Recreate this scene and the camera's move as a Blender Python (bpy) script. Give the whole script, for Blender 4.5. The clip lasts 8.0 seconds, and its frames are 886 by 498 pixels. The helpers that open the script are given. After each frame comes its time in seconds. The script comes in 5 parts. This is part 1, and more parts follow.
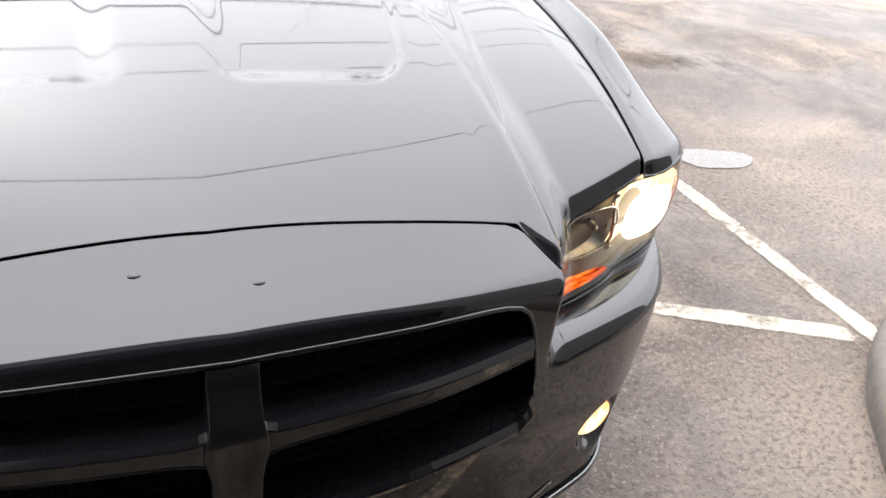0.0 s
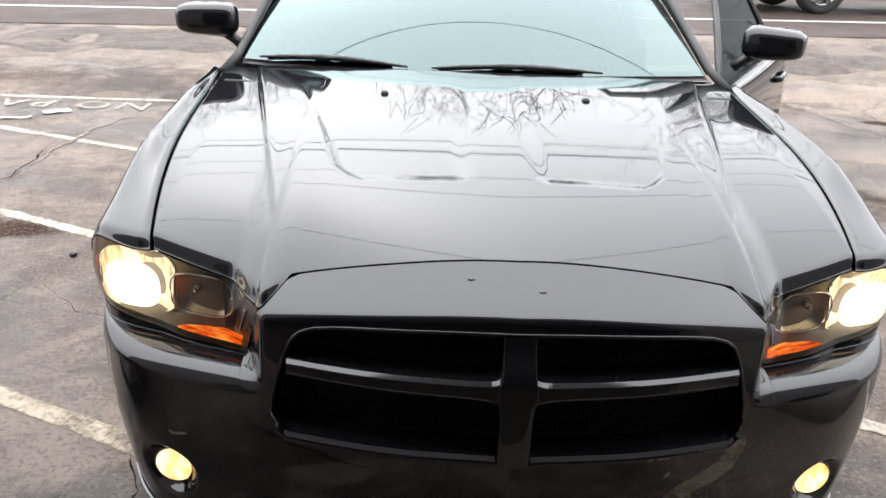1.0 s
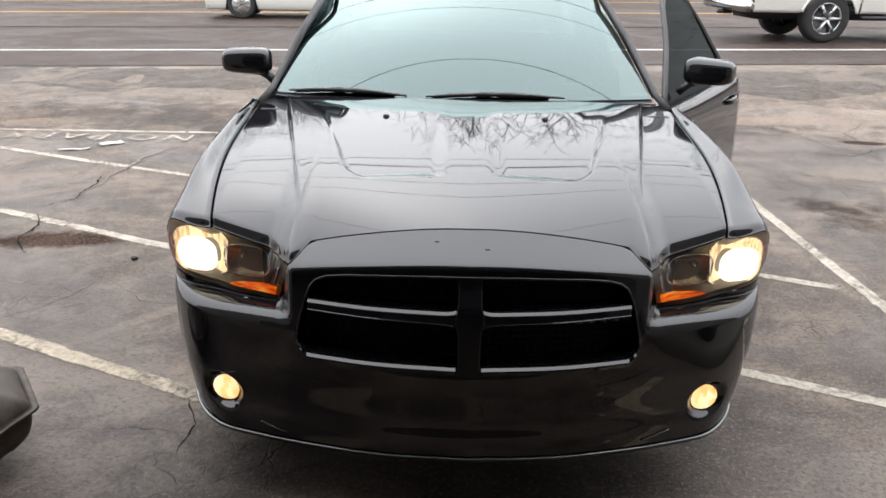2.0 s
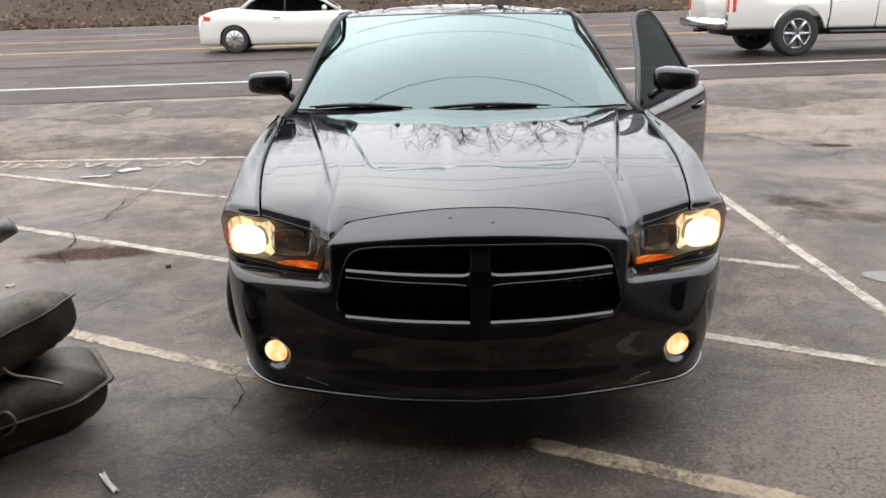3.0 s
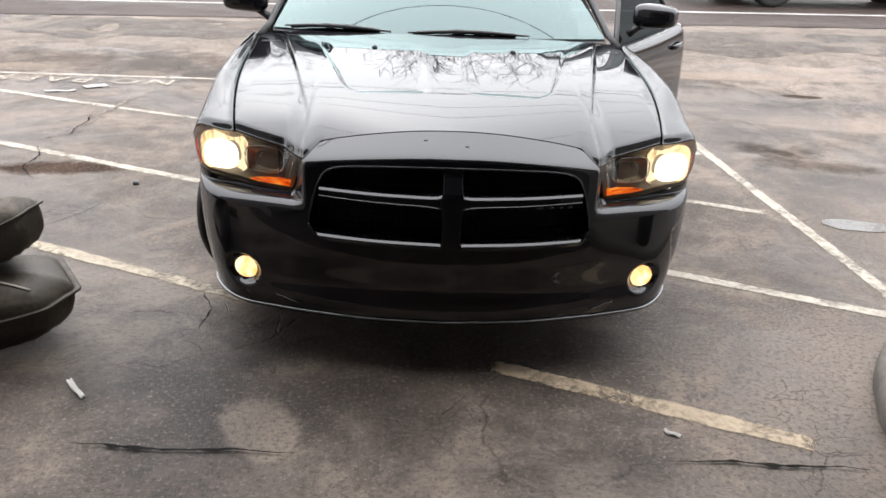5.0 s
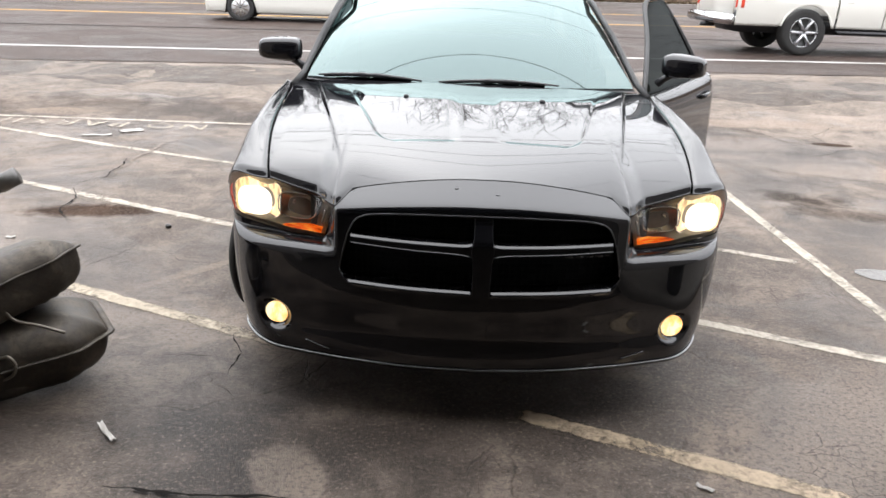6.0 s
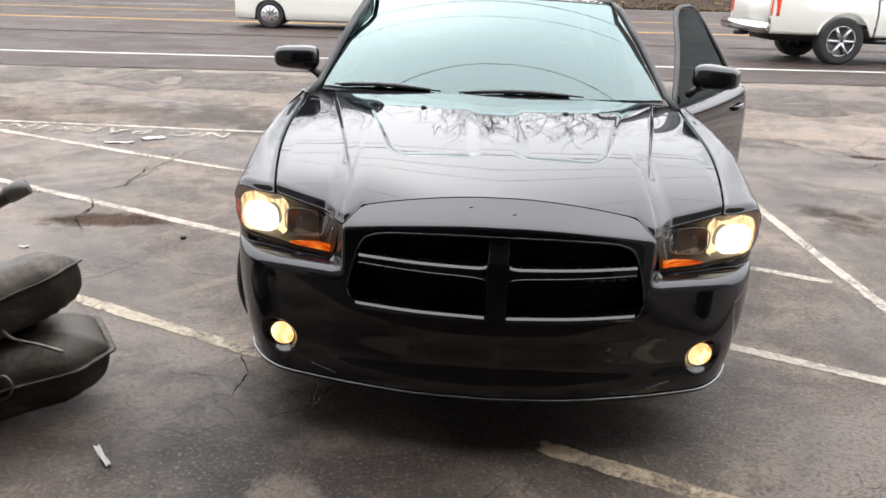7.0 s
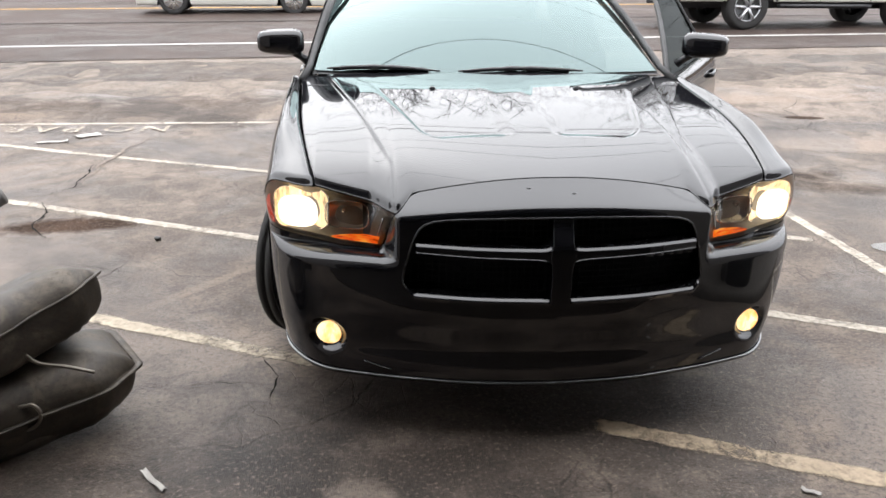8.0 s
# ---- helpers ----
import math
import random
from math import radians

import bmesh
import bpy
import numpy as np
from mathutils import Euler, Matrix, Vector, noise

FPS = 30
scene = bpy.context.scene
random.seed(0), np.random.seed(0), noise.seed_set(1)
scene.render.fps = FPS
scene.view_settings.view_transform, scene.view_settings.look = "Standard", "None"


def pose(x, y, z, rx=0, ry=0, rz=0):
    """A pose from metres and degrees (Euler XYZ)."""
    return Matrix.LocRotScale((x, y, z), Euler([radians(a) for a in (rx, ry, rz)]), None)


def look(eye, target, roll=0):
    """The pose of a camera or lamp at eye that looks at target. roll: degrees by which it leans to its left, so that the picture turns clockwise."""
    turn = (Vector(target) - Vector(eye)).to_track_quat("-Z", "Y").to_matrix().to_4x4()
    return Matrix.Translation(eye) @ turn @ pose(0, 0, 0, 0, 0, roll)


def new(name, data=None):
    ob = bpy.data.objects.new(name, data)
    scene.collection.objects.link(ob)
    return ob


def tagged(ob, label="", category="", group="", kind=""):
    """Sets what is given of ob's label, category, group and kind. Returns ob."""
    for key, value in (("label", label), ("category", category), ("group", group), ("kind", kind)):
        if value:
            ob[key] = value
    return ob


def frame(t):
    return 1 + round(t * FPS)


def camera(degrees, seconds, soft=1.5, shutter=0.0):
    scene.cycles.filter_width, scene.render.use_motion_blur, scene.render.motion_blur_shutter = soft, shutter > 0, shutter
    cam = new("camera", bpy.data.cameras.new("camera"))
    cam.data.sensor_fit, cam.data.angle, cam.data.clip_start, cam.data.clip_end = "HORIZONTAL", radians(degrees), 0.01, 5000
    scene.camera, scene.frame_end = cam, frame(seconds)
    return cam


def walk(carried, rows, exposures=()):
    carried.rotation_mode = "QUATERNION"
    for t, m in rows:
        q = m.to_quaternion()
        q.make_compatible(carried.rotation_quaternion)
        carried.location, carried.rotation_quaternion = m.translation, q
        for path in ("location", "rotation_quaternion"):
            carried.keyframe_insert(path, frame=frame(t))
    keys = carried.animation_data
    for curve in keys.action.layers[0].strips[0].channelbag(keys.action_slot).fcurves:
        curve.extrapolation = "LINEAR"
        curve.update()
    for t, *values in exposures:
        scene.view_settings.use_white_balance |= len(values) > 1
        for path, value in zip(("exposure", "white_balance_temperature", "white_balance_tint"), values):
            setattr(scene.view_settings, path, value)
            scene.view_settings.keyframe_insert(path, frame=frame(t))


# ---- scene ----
cam = camera(57.8, 8.0, soft=1.6)
PATH = [
    (0, (-0.135, -0.724, 1.444), (0.661, 0.77, 0.379), 9.2),
    (0.2, (-0.113, -0.842, 1.449), (0.303, 0.846, 0.459), 8.0),
    (0.3, (-0.16, -0.911, 1.438), (0.18, 0.826, 0.507), 8.4),
    (0.5, (-0.151, -0.987, 1.463), (0.02, 0.787, 0.556), 6.2),
    (0.9, (-0.206, -1.239, 1.531), (-0.11, 0.59, 0.728), 3.3),
    (1, (-0.209, -1.345, 1.523), (-0.137, 0.505, 0.766), 2.6),
    (1.2, (-0.223, -1.524, 1.552), (-0.177, 0.343, 0.838), 1.7),
    (2.3, (-0.04, -2.19, 1.617), (-0.063, -0.304, 0.952), 0.8),
    (2.5, (-0.052, -2.316, 1.612), (-0.064, -0.422, 0.969), -0.2),
    (3, (-0.143, -2.53, 1.613), (-0.128, -0.628, 0.994), -0.8),
    (3.5, (-0.164, -2.584, 1.625), (-0.132, -0.677, 1.023), -0.1),
    (4, (-0.122, -2.588, 1.594), (-0.009, -0.702, 0.937), 0.4),
    (4.2, (-0.116, -2.585, 1.569), (0.047, -0.722, 0.859), 1.1),
    (5.3, (-0.183, -2.566, 1.567), (-0.121, -0.718, 0.807), 2.8),
    (5.5, (-0.191, -2.56, 1.571), (-0.147, -0.697, 0.846), 2.6),
    (6, (-0.18, -2.579, 1.585), (-0.147, -0.692, 0.924), 2.5),
    (6.5, (-0.168, -2.551, 1.581), (-0.154, -0.654, 0.947), 2.0),
    (7, (-0.13, -2.419, 1.582), (-0.168, -0.527, 0.934), 2.5),
    (7.5, (-0.205, -2.354, 1.582), (-0.233, -0.476, 0.896), 2.2),
    (8, (-0.61, -2.315, 1.56), (-0.42, -0.447, 0.871), 0.9),
]
EXPOSURES = [(0.0, 0.62), (0.3, 0.50), (0.6, 0.34), (1.0, 0.27), (1.6, 0.02), (2.5, -0.28), (4.2, -0.28), (5.3, 0.18), (6.5, 0.02), (7.2, -0.02), (8.0, 0.12)]
walk(cam, [(t, look(eye, target, roll)) for t, eye, target, roll in PATH], EXPOSURES)

# ---- light: a bright overcast sky, the sun behind thick cloud ----
world = bpy.data.worlds.new("overcast")
scene.world = world
world.use_nodes = True
wn, wl = world.node_tree.nodes, world.node_tree.links
wn.clear()
sky = wn.new("ShaderNodeTexSky")
sky.sky_type, sky.sun_disc = "NISHITA", False
sky.sun_elevation, sky.sun_rotation = radians(42), radians(-12)
sky.air_density, sky.dust_density, sky.ozone_density = 1.0, 6.0, 1.0
grey = wn.new("ShaderNodeHueSaturation")
grey.inputs["Saturation"].default_value = 0.12
cloud = wn.new("ShaderNodeMix")
cloud.data_type = "RGBA"
cloud.inputs[0].default_value = 0.75
where, height, dome = wn.new("ShaderNodeTexCoord"), wn.new("ShaderNodeSeparateXYZ"), wn.new("ShaderNodeValToRGB")
dome.color_ramp.elements[0].position, dome.color_ramp.elements[0].color = 0.0, (13.6, 13.9, 14.9, 1)
dome.color_ramp.elements[1].position, dome.color_ramp.elements[1].color = 1.0, (41.5, 42.2, 44.4, 1)
wl.new(where.outputs["Generated"], height.inputs[0])
wl.new(height.outputs[2], dome.inputs[0])
wl.new(dome.outputs[0], cloud.inputs[7])
back = wn.new("ShaderNodeBackground")
back.inputs["Strength"].default_value = 0.14
wout = wn.new("ShaderNodeOutputWorld")
wl.new(sky.outputs[0], grey.inputs["Color"])
wl.new(grey.outputs[0], cloud.inputs[6])
wl.new(cloud.outputs[2], back.inputs["Color"])
wl.new(back.outputs[0], wout.inputs[0])
sun = new("sun", bpy.data.lights.new("sun", "SUN"))
sun.data.energy, sun.data.angle, sun.data.color = 1.2, radians(140), (1.0, 0.97, 0.93)
sun.matrix_world = look((-3, 14, 13), (0, 0, 0))


# ---- materials ----
def material(name, build):
    m = bpy.data.materials.new(name)
    m.use_nodes = True
    n, l = m.node_tree.nodes, m.node_tree.links
    n.clear()
    out = n.new("ShaderNodeOutputMaterial")
    build(n, l, out)
    return m


def principled(n, l, out, color=(0.5, 0.5, 0.5), rough=0.5, metal=0.0, coat=0.0, emit=0.0, emit_color=None, spec=0.5):
    b = n.new("ShaderNodeBsdfPrincipled")
    b.inputs["Base Color"].default_value = (*color, 1)
    b.inputs["Roughness"].default_value = rough
    b.inputs["Metallic"].default_value = metal
    b.inputs["Coat Weight"].default_value = coat
    b.inputs["Coat Roughness"].default_value = 0.03
    b.inputs["Specular IOR Level"].default_value = spec
    if emit:
        b.inputs["Emission Color"].default_value = (*(emit_color or color), 1)
        b.inputs["Emission Strength"].default_value = emit
    l.new(b.outputs[0], out.inputs[0])
    return b


def coords(n, l, scale=(1, 1, 1)):
    t, m = n.new("ShaderNodeTexCoord"), n.new("ShaderNodeMapping")
    m.inputs["Scale"].default_value = scale
    l.new(t.outputs["Object"], m.inputs["Vector"])
    return m.outputs[0]


def noisy(n, l, vec, scale, detail=6.0, rough=0.6, distort=0.0):
    t = n.new("ShaderNodeTexNoise")
    t.inputs["Scale"].default_value, t.inputs["Detail"].default_value = scale, detail
    t.inputs["Roughness"].default_value, t.inputs["Distortion"].default_value = rough, distort
    l.new(vec, t.inputs["Vector"])
    return t.outputs["Fac"]


def ramp(n, l, fac, stops):
    r = n.new("ShaderNodeValToRGB")
    while len(r.color_ramp.elements) < len(stops):
        r.color_ramp.elements.new(0.5)
    for e, (p, c) in zip(r.color_ramp.elements, stops):
        e.position, e.color = p, (*(c if isinstance(c, tuple) else (c, c, c)), 1)
    l.new(fac, r.inputs[0])
    return r.outputs[0]


def mixed(n, l, fac, a, b, kind="MIX"):
    m = n.new("ShaderNodeMix")
    m.data_type, m.blend_type = "RGBA", kind
    for sock, v in ((m.inputs[0], fac), (m.inputs[6], a), (m.inputs[7], b)):
        if isinstance(v, (int, float)):
            sock.default_value = v
        elif isinstance(v, tuple):
            sock.default_value = (*v, 1)
        else:
            l.new(v, sock)
    return m.outputs[2]


def bump(n, l, height, b, strength=0.3, distance=0.01):
    k = n.new("ShaderNodeBump")
    k.inputs["Strength"].default_value, k.inputs["Distance"].default_value = strength, distance
    l.new(height, k.inputs["Height"])
    l.new(k.outputs[0], b.inputs["Normal"])
    return k


def plain(name, color, rough=0.5, metal=0.0, coat=0.0, grain=40.0, vary=0.25, relief=0.1, emit=0.0, emit_color=None, depth=0.002):
    """A surface of one colour with grain and wear at two scales."""
    def build(n, l, out):
        b = principled(n, l, out, color, rough, metal, coat, emit, emit_color)
        v = coords(n, l)
        f, g = noisy(n, l, v, grain), noisy(n, l, v, grain / 9, 4)
        low = tuple(c * (1 - vary) for c in color)
        high = tuple(min(1, c * (1 + vary)) for c in color)
        c = mixed(n, l, g, ramp(n, l, f, [(0.3, low), (0.7, high)]), color)
        l.new(c, b.inputs["Base Color"])
        l.new(ramp(n, l, g, [(0.3, max(0, rough - 0.08)), (0.7, min(1, rough + 0.1))]), b.inputs["Roughness"])
        bump(n, l, f, b, relief, depth)
    return material(name, build)


def asphalt(name, dark, light, pale, wet, cracks, scale=1.0, spots=(), spec=0.30):
    """Worn asphalt: aggregate, pale worn patches, damp dark areas, hairline cracks."""
    def build(n, l, out):
        b = principled(n, l, out, dark, 0.7, spec=spec)
        v = coords(n, l)
        big = noisy(n, l, v, 0.35 * scale, 5, 0.6, 0.6)
        mid = noisy(n, l, v, 1.7 * scale, 8, 0.65, 0.4)
        blotch = noisy(n, l, v, 5.0 * scale, 7, 0.7, 0.8)
        pits, specks, fine = noisy(n, l, v, 48, 4, 0.8), noisy(n, l, v, 63, 3, 0.75), noisy(n, l, v, 170, 2, 0.7)
        c = mixed(n, l, ramp(n, l, mid, [(0.40, 0.0), (0.60, 1.0)]), dark, light)
        c = mixed(n, l, ramp(n, l, blotch, [(0.38, 0.6), (0.56, 0.0)]), c, tuple(k * 0.7 for k in dark))
        c = mixed(n, l, ramp(n, l, big, [(0.53, 0.0), (0.60, pale[1])]), c, pale[0])
        soft = noisy(n, l, v, 1.1, 5, 0.6)
        nz = n.new("ShaderNodeTexNoise")
        nz.inputs["Scale"].default_value, nz.inputs["Detail"].default_value = 1.6, 7
        l.new(v, nz.inputs["Vector"])
        def split(size, warp, width, low, high):
            """Cracks between warped cells, where a soft pattern allows them."""
            w = n.new("ShaderNodeVectorMath")
            w.operation = "MULTIPLY_ADD"
            w.inputs[1].default_value = (warp, warp, warp)
            l.new(nz.outputs["Color"], w.inputs[0])
            l.new(v, w.inputs[2])
            cell = n.new("ShaderNodeTexVoronoi")
            cell.feature = "DISTANCE_TO_EDGE"
            cell.inputs["Scale"].default_value = size
            l.new(w.outputs[0], cell.inputs["Vector"])
            line = ramp(n, l, cell.outputs["Distance"], [(0.0, 1.0), (width, 0.0)])
            return mixed(n, l, 1.0, line, ramp(n, l, soft, [(low, 0.0), (high, cracks)]), "MULTIPLY")
        cut = mixed(n, l, 1.0, split(0.55, 0.5, 0.0035, 0.52, 0.62), split(2.6, 0.45, 0.010, 0.55, 0.62), "LIGHTEN")
        cut = mixed(n, l, 1.0, cut, split(6.5, 0.30, 0.014, 0.56, 0.64), "LIGHTEN")
        gloss = matte = None
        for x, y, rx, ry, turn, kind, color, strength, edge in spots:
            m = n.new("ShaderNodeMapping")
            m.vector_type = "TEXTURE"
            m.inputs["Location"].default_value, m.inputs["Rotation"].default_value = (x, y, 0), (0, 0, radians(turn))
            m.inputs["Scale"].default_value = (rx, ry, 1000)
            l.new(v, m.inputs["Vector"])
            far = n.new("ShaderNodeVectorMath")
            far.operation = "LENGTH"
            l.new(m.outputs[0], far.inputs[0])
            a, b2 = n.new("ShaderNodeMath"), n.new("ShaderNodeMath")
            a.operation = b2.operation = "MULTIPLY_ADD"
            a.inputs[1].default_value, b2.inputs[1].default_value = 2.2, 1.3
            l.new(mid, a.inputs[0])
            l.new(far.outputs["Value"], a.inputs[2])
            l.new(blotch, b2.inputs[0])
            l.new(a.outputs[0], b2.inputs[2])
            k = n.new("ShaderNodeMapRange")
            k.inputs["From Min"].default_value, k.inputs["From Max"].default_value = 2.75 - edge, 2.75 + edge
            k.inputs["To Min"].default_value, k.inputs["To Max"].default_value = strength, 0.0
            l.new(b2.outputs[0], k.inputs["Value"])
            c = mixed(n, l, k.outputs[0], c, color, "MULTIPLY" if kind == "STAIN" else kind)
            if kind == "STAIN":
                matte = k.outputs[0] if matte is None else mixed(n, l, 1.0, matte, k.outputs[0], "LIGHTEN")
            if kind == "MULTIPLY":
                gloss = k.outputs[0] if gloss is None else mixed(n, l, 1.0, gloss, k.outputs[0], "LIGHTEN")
        scars = noisy(n, l, coords(n, l, (11, 19, 15)), 1.0, 5, 0.65, 1.2)
        c = mixed(n, l, ramp(n, l, scars, [(0.57, 0.0), (0.68, 0.38)]), c, tuple(k * 0.4 for k in dark))
        c = mixed(n, l, ramp(n, l, pits, [(0.50, 0.0), (0.60, 0.6)]), c, tuple(k * 0.35 for k in dark))
        c = mixed(n, l, ramp(n, l, specks, [(0.55, 0.0), (0.65, 0.6)]), c, pale[0])
        c = mixed(n, l, cut, c, (0.012, 0.011, 0.01))
        damp = ramp(n, l, noisy(n, l, v, 0.6, 6, 0.65, 0.8), [(0.44, 0.0), (0.56, wet)])
        c = mixed(n, l, damp, c, (0.52, 0.52, 0.53), "MULTIPLY")
        grit = mixed(n, l, 0.5, pits, fine)
        l.new(c, b.inputs["Base Color"])
        rough = mixed(n, l, damp, (0.62, 0.62, 0.62), (0.24, 0.24, 0.24))
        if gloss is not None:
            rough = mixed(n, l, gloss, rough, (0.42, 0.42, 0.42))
        if matte is not None:
            rough = mixed(n, l, matte, rough, (0.9, 0.9, 0.9))
            l.new(mixed(n, l, matte, (spec, spec, spec), (0.03, 0.03, 0.03)), b.inputs["Specular IOR Level"])
        l.new(mixed(n, l, cut, rough, (0.95, 0.95, 0.95)), b.inputs["Roughness"])
        h = mixed(n, l, cut, mixed(n, l, 0.3, mixed(n, l, 0.10, grit, ramp(n, l, scars, [(0.50, 0.8), (0.66, 0.2)])), blotch), (0, 0, 0))
        bump(n, l, h, b, 0.95, 0.012)
    return material(name, build)


def worn_paint(name, color, under):
    """Road paint worn thin, rubbed through to the asphalt in patches and along its edges."""
    def build(n, l, out):
        b = principled(n, l, out, color, 0.65, spec=0.2)
        v = coords(n, l)
        f, g, h = noisy(n, l, v, 34, 8, 0.8), noisy(n, l, v, 2.2, 6, 0.65), noisy(n, l, v, 9.0, 6, 0.7, 0.5)
        thin = mixed(n, l, 1.0, ramp(n, l, f, [(0.42, 0.0), (0.60, 0.7)]), ramp(n, l, g, [(0.36, 0.3), (0.54, 1.0)]), "MULTIPLY")
        dirt = mixed(n, l, ramp(n, l, h, [(0.35, 0.0), (0.6, 0.5)]), color, tuple(c * 0.6 for c in color))
        l.new(mixed(n, l, thin, dirt, under), b.inputs["Base Color"])
        bump(n, l, f, b, 0.2, 0.002)
        body = n.new("ShaderNodeAttribute")
        body.attribute_name = "paint_left"
        def add(x, y, scale):
            m = n.new("ShaderNodeMath")
            m.operation = "MULTIPLY_ADD"
            m.inputs[1].default_value = scale
            l.new(x, m.inputs[0])
            if isinstance(y, float):
                m.inputs[2].default_value = y
            else:
                l.new(y, m.inputs[2])
            return m.outputs[0]
        cover = add(body.outputs["Fac"], 1.0, 0.5)
        cover = add(g, add(h, add(f, cover, -0.55), -0.45), -0.75)
        keep = n.new("ShaderNodeMapRange")
        keep.inputs["From Min"].default_value, keep.inputs["From Max"].default_value = 0.26, 0.64
        l.new(cover, keep.inputs["Value"])
        gone, mix = n.new("ShaderNodeBsdfTransparent"), n.new("ShaderNodeMixShader")
        l.new(keep.outputs[0], mix.inputs[0])
        l.new(gone.outputs[0], mix.inputs[1])
        l.new(b.outputs[0], mix.inputs[2])
        l.new(mix.outputs[0], out.inputs[0])
    return material(name, build)


def paint(name, color):
    """Glossy clear-coated car paint, damp, with faint ripple and dust."""
    def build(n, l, out):
        b = principled(n, l, out, color, 0.5, 0.0, 1.0, spec=0.0)
        v = coords(n, l)
        f = noisy(n, l, v, 900, 2)
        l.new(mixed(n, l, f, color, tuple(c * 1.5 + 0.001 for c in color)), b.inputs["Base Color"])
        l.new(ramp(n, l, noisy(n, l, v, 3.0, 6), [(0.35, 0.02), (0.75, 0.06)]), b.inputs["Coat Roughness"])
        b.inputs["Coat IOR"].default_value = 1.57
    return material(name, build)


def clear(name, tint, gloss):
    """A thin pane: see-through, with its own reflection."""
    def build(n, l, out):
        a, g, m, w = n.new("ShaderNodeBsdfTransparent"), n.new("ShaderNodeBsdfGlossy"), n.new("ShaderNodeMixShader"), n.new("ShaderNodeFresnel")
        a.inputs[0].default_value = (*tint, 1)
        g.inputs["Roughness"].default_value = 0.02
        g.inputs[0].default_value = (*gloss[1], 1)
        w.inputs["IOR"].default_value = gloss[0]
        l.new(w.outputs[0], m.inputs[0])
        l.new(a.outputs[0], m.inputs[1])
        l.new(g.outputs[0], m.inputs[2])
        l.new(m.outputs[0], out.inputs[0])
    return material(name, build)


BLACK_PAINT = paint("black_paint", (0.0065, 0.0065, 0.0078))
WHITE_PAINT = paint("white_paint", (0.53, 0.515, 0.47))
BLACK_PLASTIC = plain("black_plastic", (0.026, 0.026, 0.028), 0.5, grain=120, relief=0.15)
GLOSS_PLASTIC = plain("gloss_black_plastic", (0.007, 0.008, 0.009), 0.12, coat=1.0, relief=0.02)
SEAM = plain("seam_gap", (0.004, 0.004, 0.004), 0.9)
SEAM.node_tree.nodes["Principled BSDF"].inputs["Specular IOR Level"].default_value = 0.05
DEEP_BLACK = plain("unpainted_black_plastic", (0.034, 0.036, 0.042), 0.6, grain=120, relief=0.1)
DEEP_BLACK.node_tree.nodes["Principled BSDF"].inputs["Specular IOR Level"].default_value = 0.15
RUBBER = plain("rubber", (0.022, 0.021, 0.02), 0.75, grain=60, vary=0.35, relief=0.2)
ALLOY = plain("alloy", (0.55, 0.55, 0.56), 0.3, 0.9, relief=0.03)
CHROME = plain("chrome", (0.75, 0.75, 0.76), 0.08, 1.0, vary=0.05, relief=0.02)
SHELL = plain("lamp_housing", (0.24, 0.215, 0.18), 0.35, relief=0.05)
REFLECTOR = plain("lamp_reflector", (0.62, 0.60, 0.56), 0.3, 0.85, vary=0.2, relief=0.05)
def streaked(name, scale, stops, strength):
    """A lit lamp behind fluted plastic: streaks of stronger and weaker light."""
    def build(n, l, out):
        b = principled(n, l, out, stops[1][1], 0.25, emit=strength)
        f = noisy(n, l, coords(n, l, scale), 1.0, 4, 0.7)
        c = ramp(n, l, f, stops)
        l.new(c, b.inputs["Emission Color"])
        l.new(c, b.inputs["Base Color"])
    return material(name, build)


AMBER = streaked("lit_amber", (14, 14, 130), [(0.36, (0.30, 0.02, 0.0)), (0.50, (0.9, 0.13, 0.005)), (0.64, (1.0, 0.42, 0.05))], 0.75)
LAMP = streaked("lit_lamp", (26, 20, 10), [(0.34, (0.95, 0.80, 0.55)), (0.48, (1.0, 0.93, 0.80)), (0.6, (1.0, 0.97, 0.90))], 1.7)
GLOW = streaked("lit_reflector", (70, 25, 12), [(0.35, (0.30, 0.21, 0.11)), (0.5, (0.8, 0.6, 0.34)), (0.65, (1.0, 0.82, 0.5))], 1.0)
FOG = streaked("lit_fog_lamp", (30, 20, 18), [(0.34, (0.85, 0.38, 0.10)), (0.5, (1.0, 0.62, 0.26)), (0.62, (1.0, 0.80, 0.48))], 1.45)
MARKER = plain("red_marker", (0.45, 0.04, 0.02), 0.25, emit=0.25, emit_color=(0.9, 0.09, 0.03))
LENS = clear("lamp_lens", (0.93, 0.93, 0.92), (1.45, (1, 1, 1)))
WINDSHIELD = clear("windshield_glass", (0.13, 0.155, 0.15), (1.85, (0.80, 1.0, 0.99)))
TINTED = clear("tinted_glass", (0.035, 0.04, 0.038), (1.13, (0.25, 0.27, 0.27)))
SEAL = plain("weathered_seal", (0.03, 0.03, 0.03), 0.6)
CABIN = plain("cabin_plastic", (0.02, 0.02, 0.021), 0.7, relief=0.1)
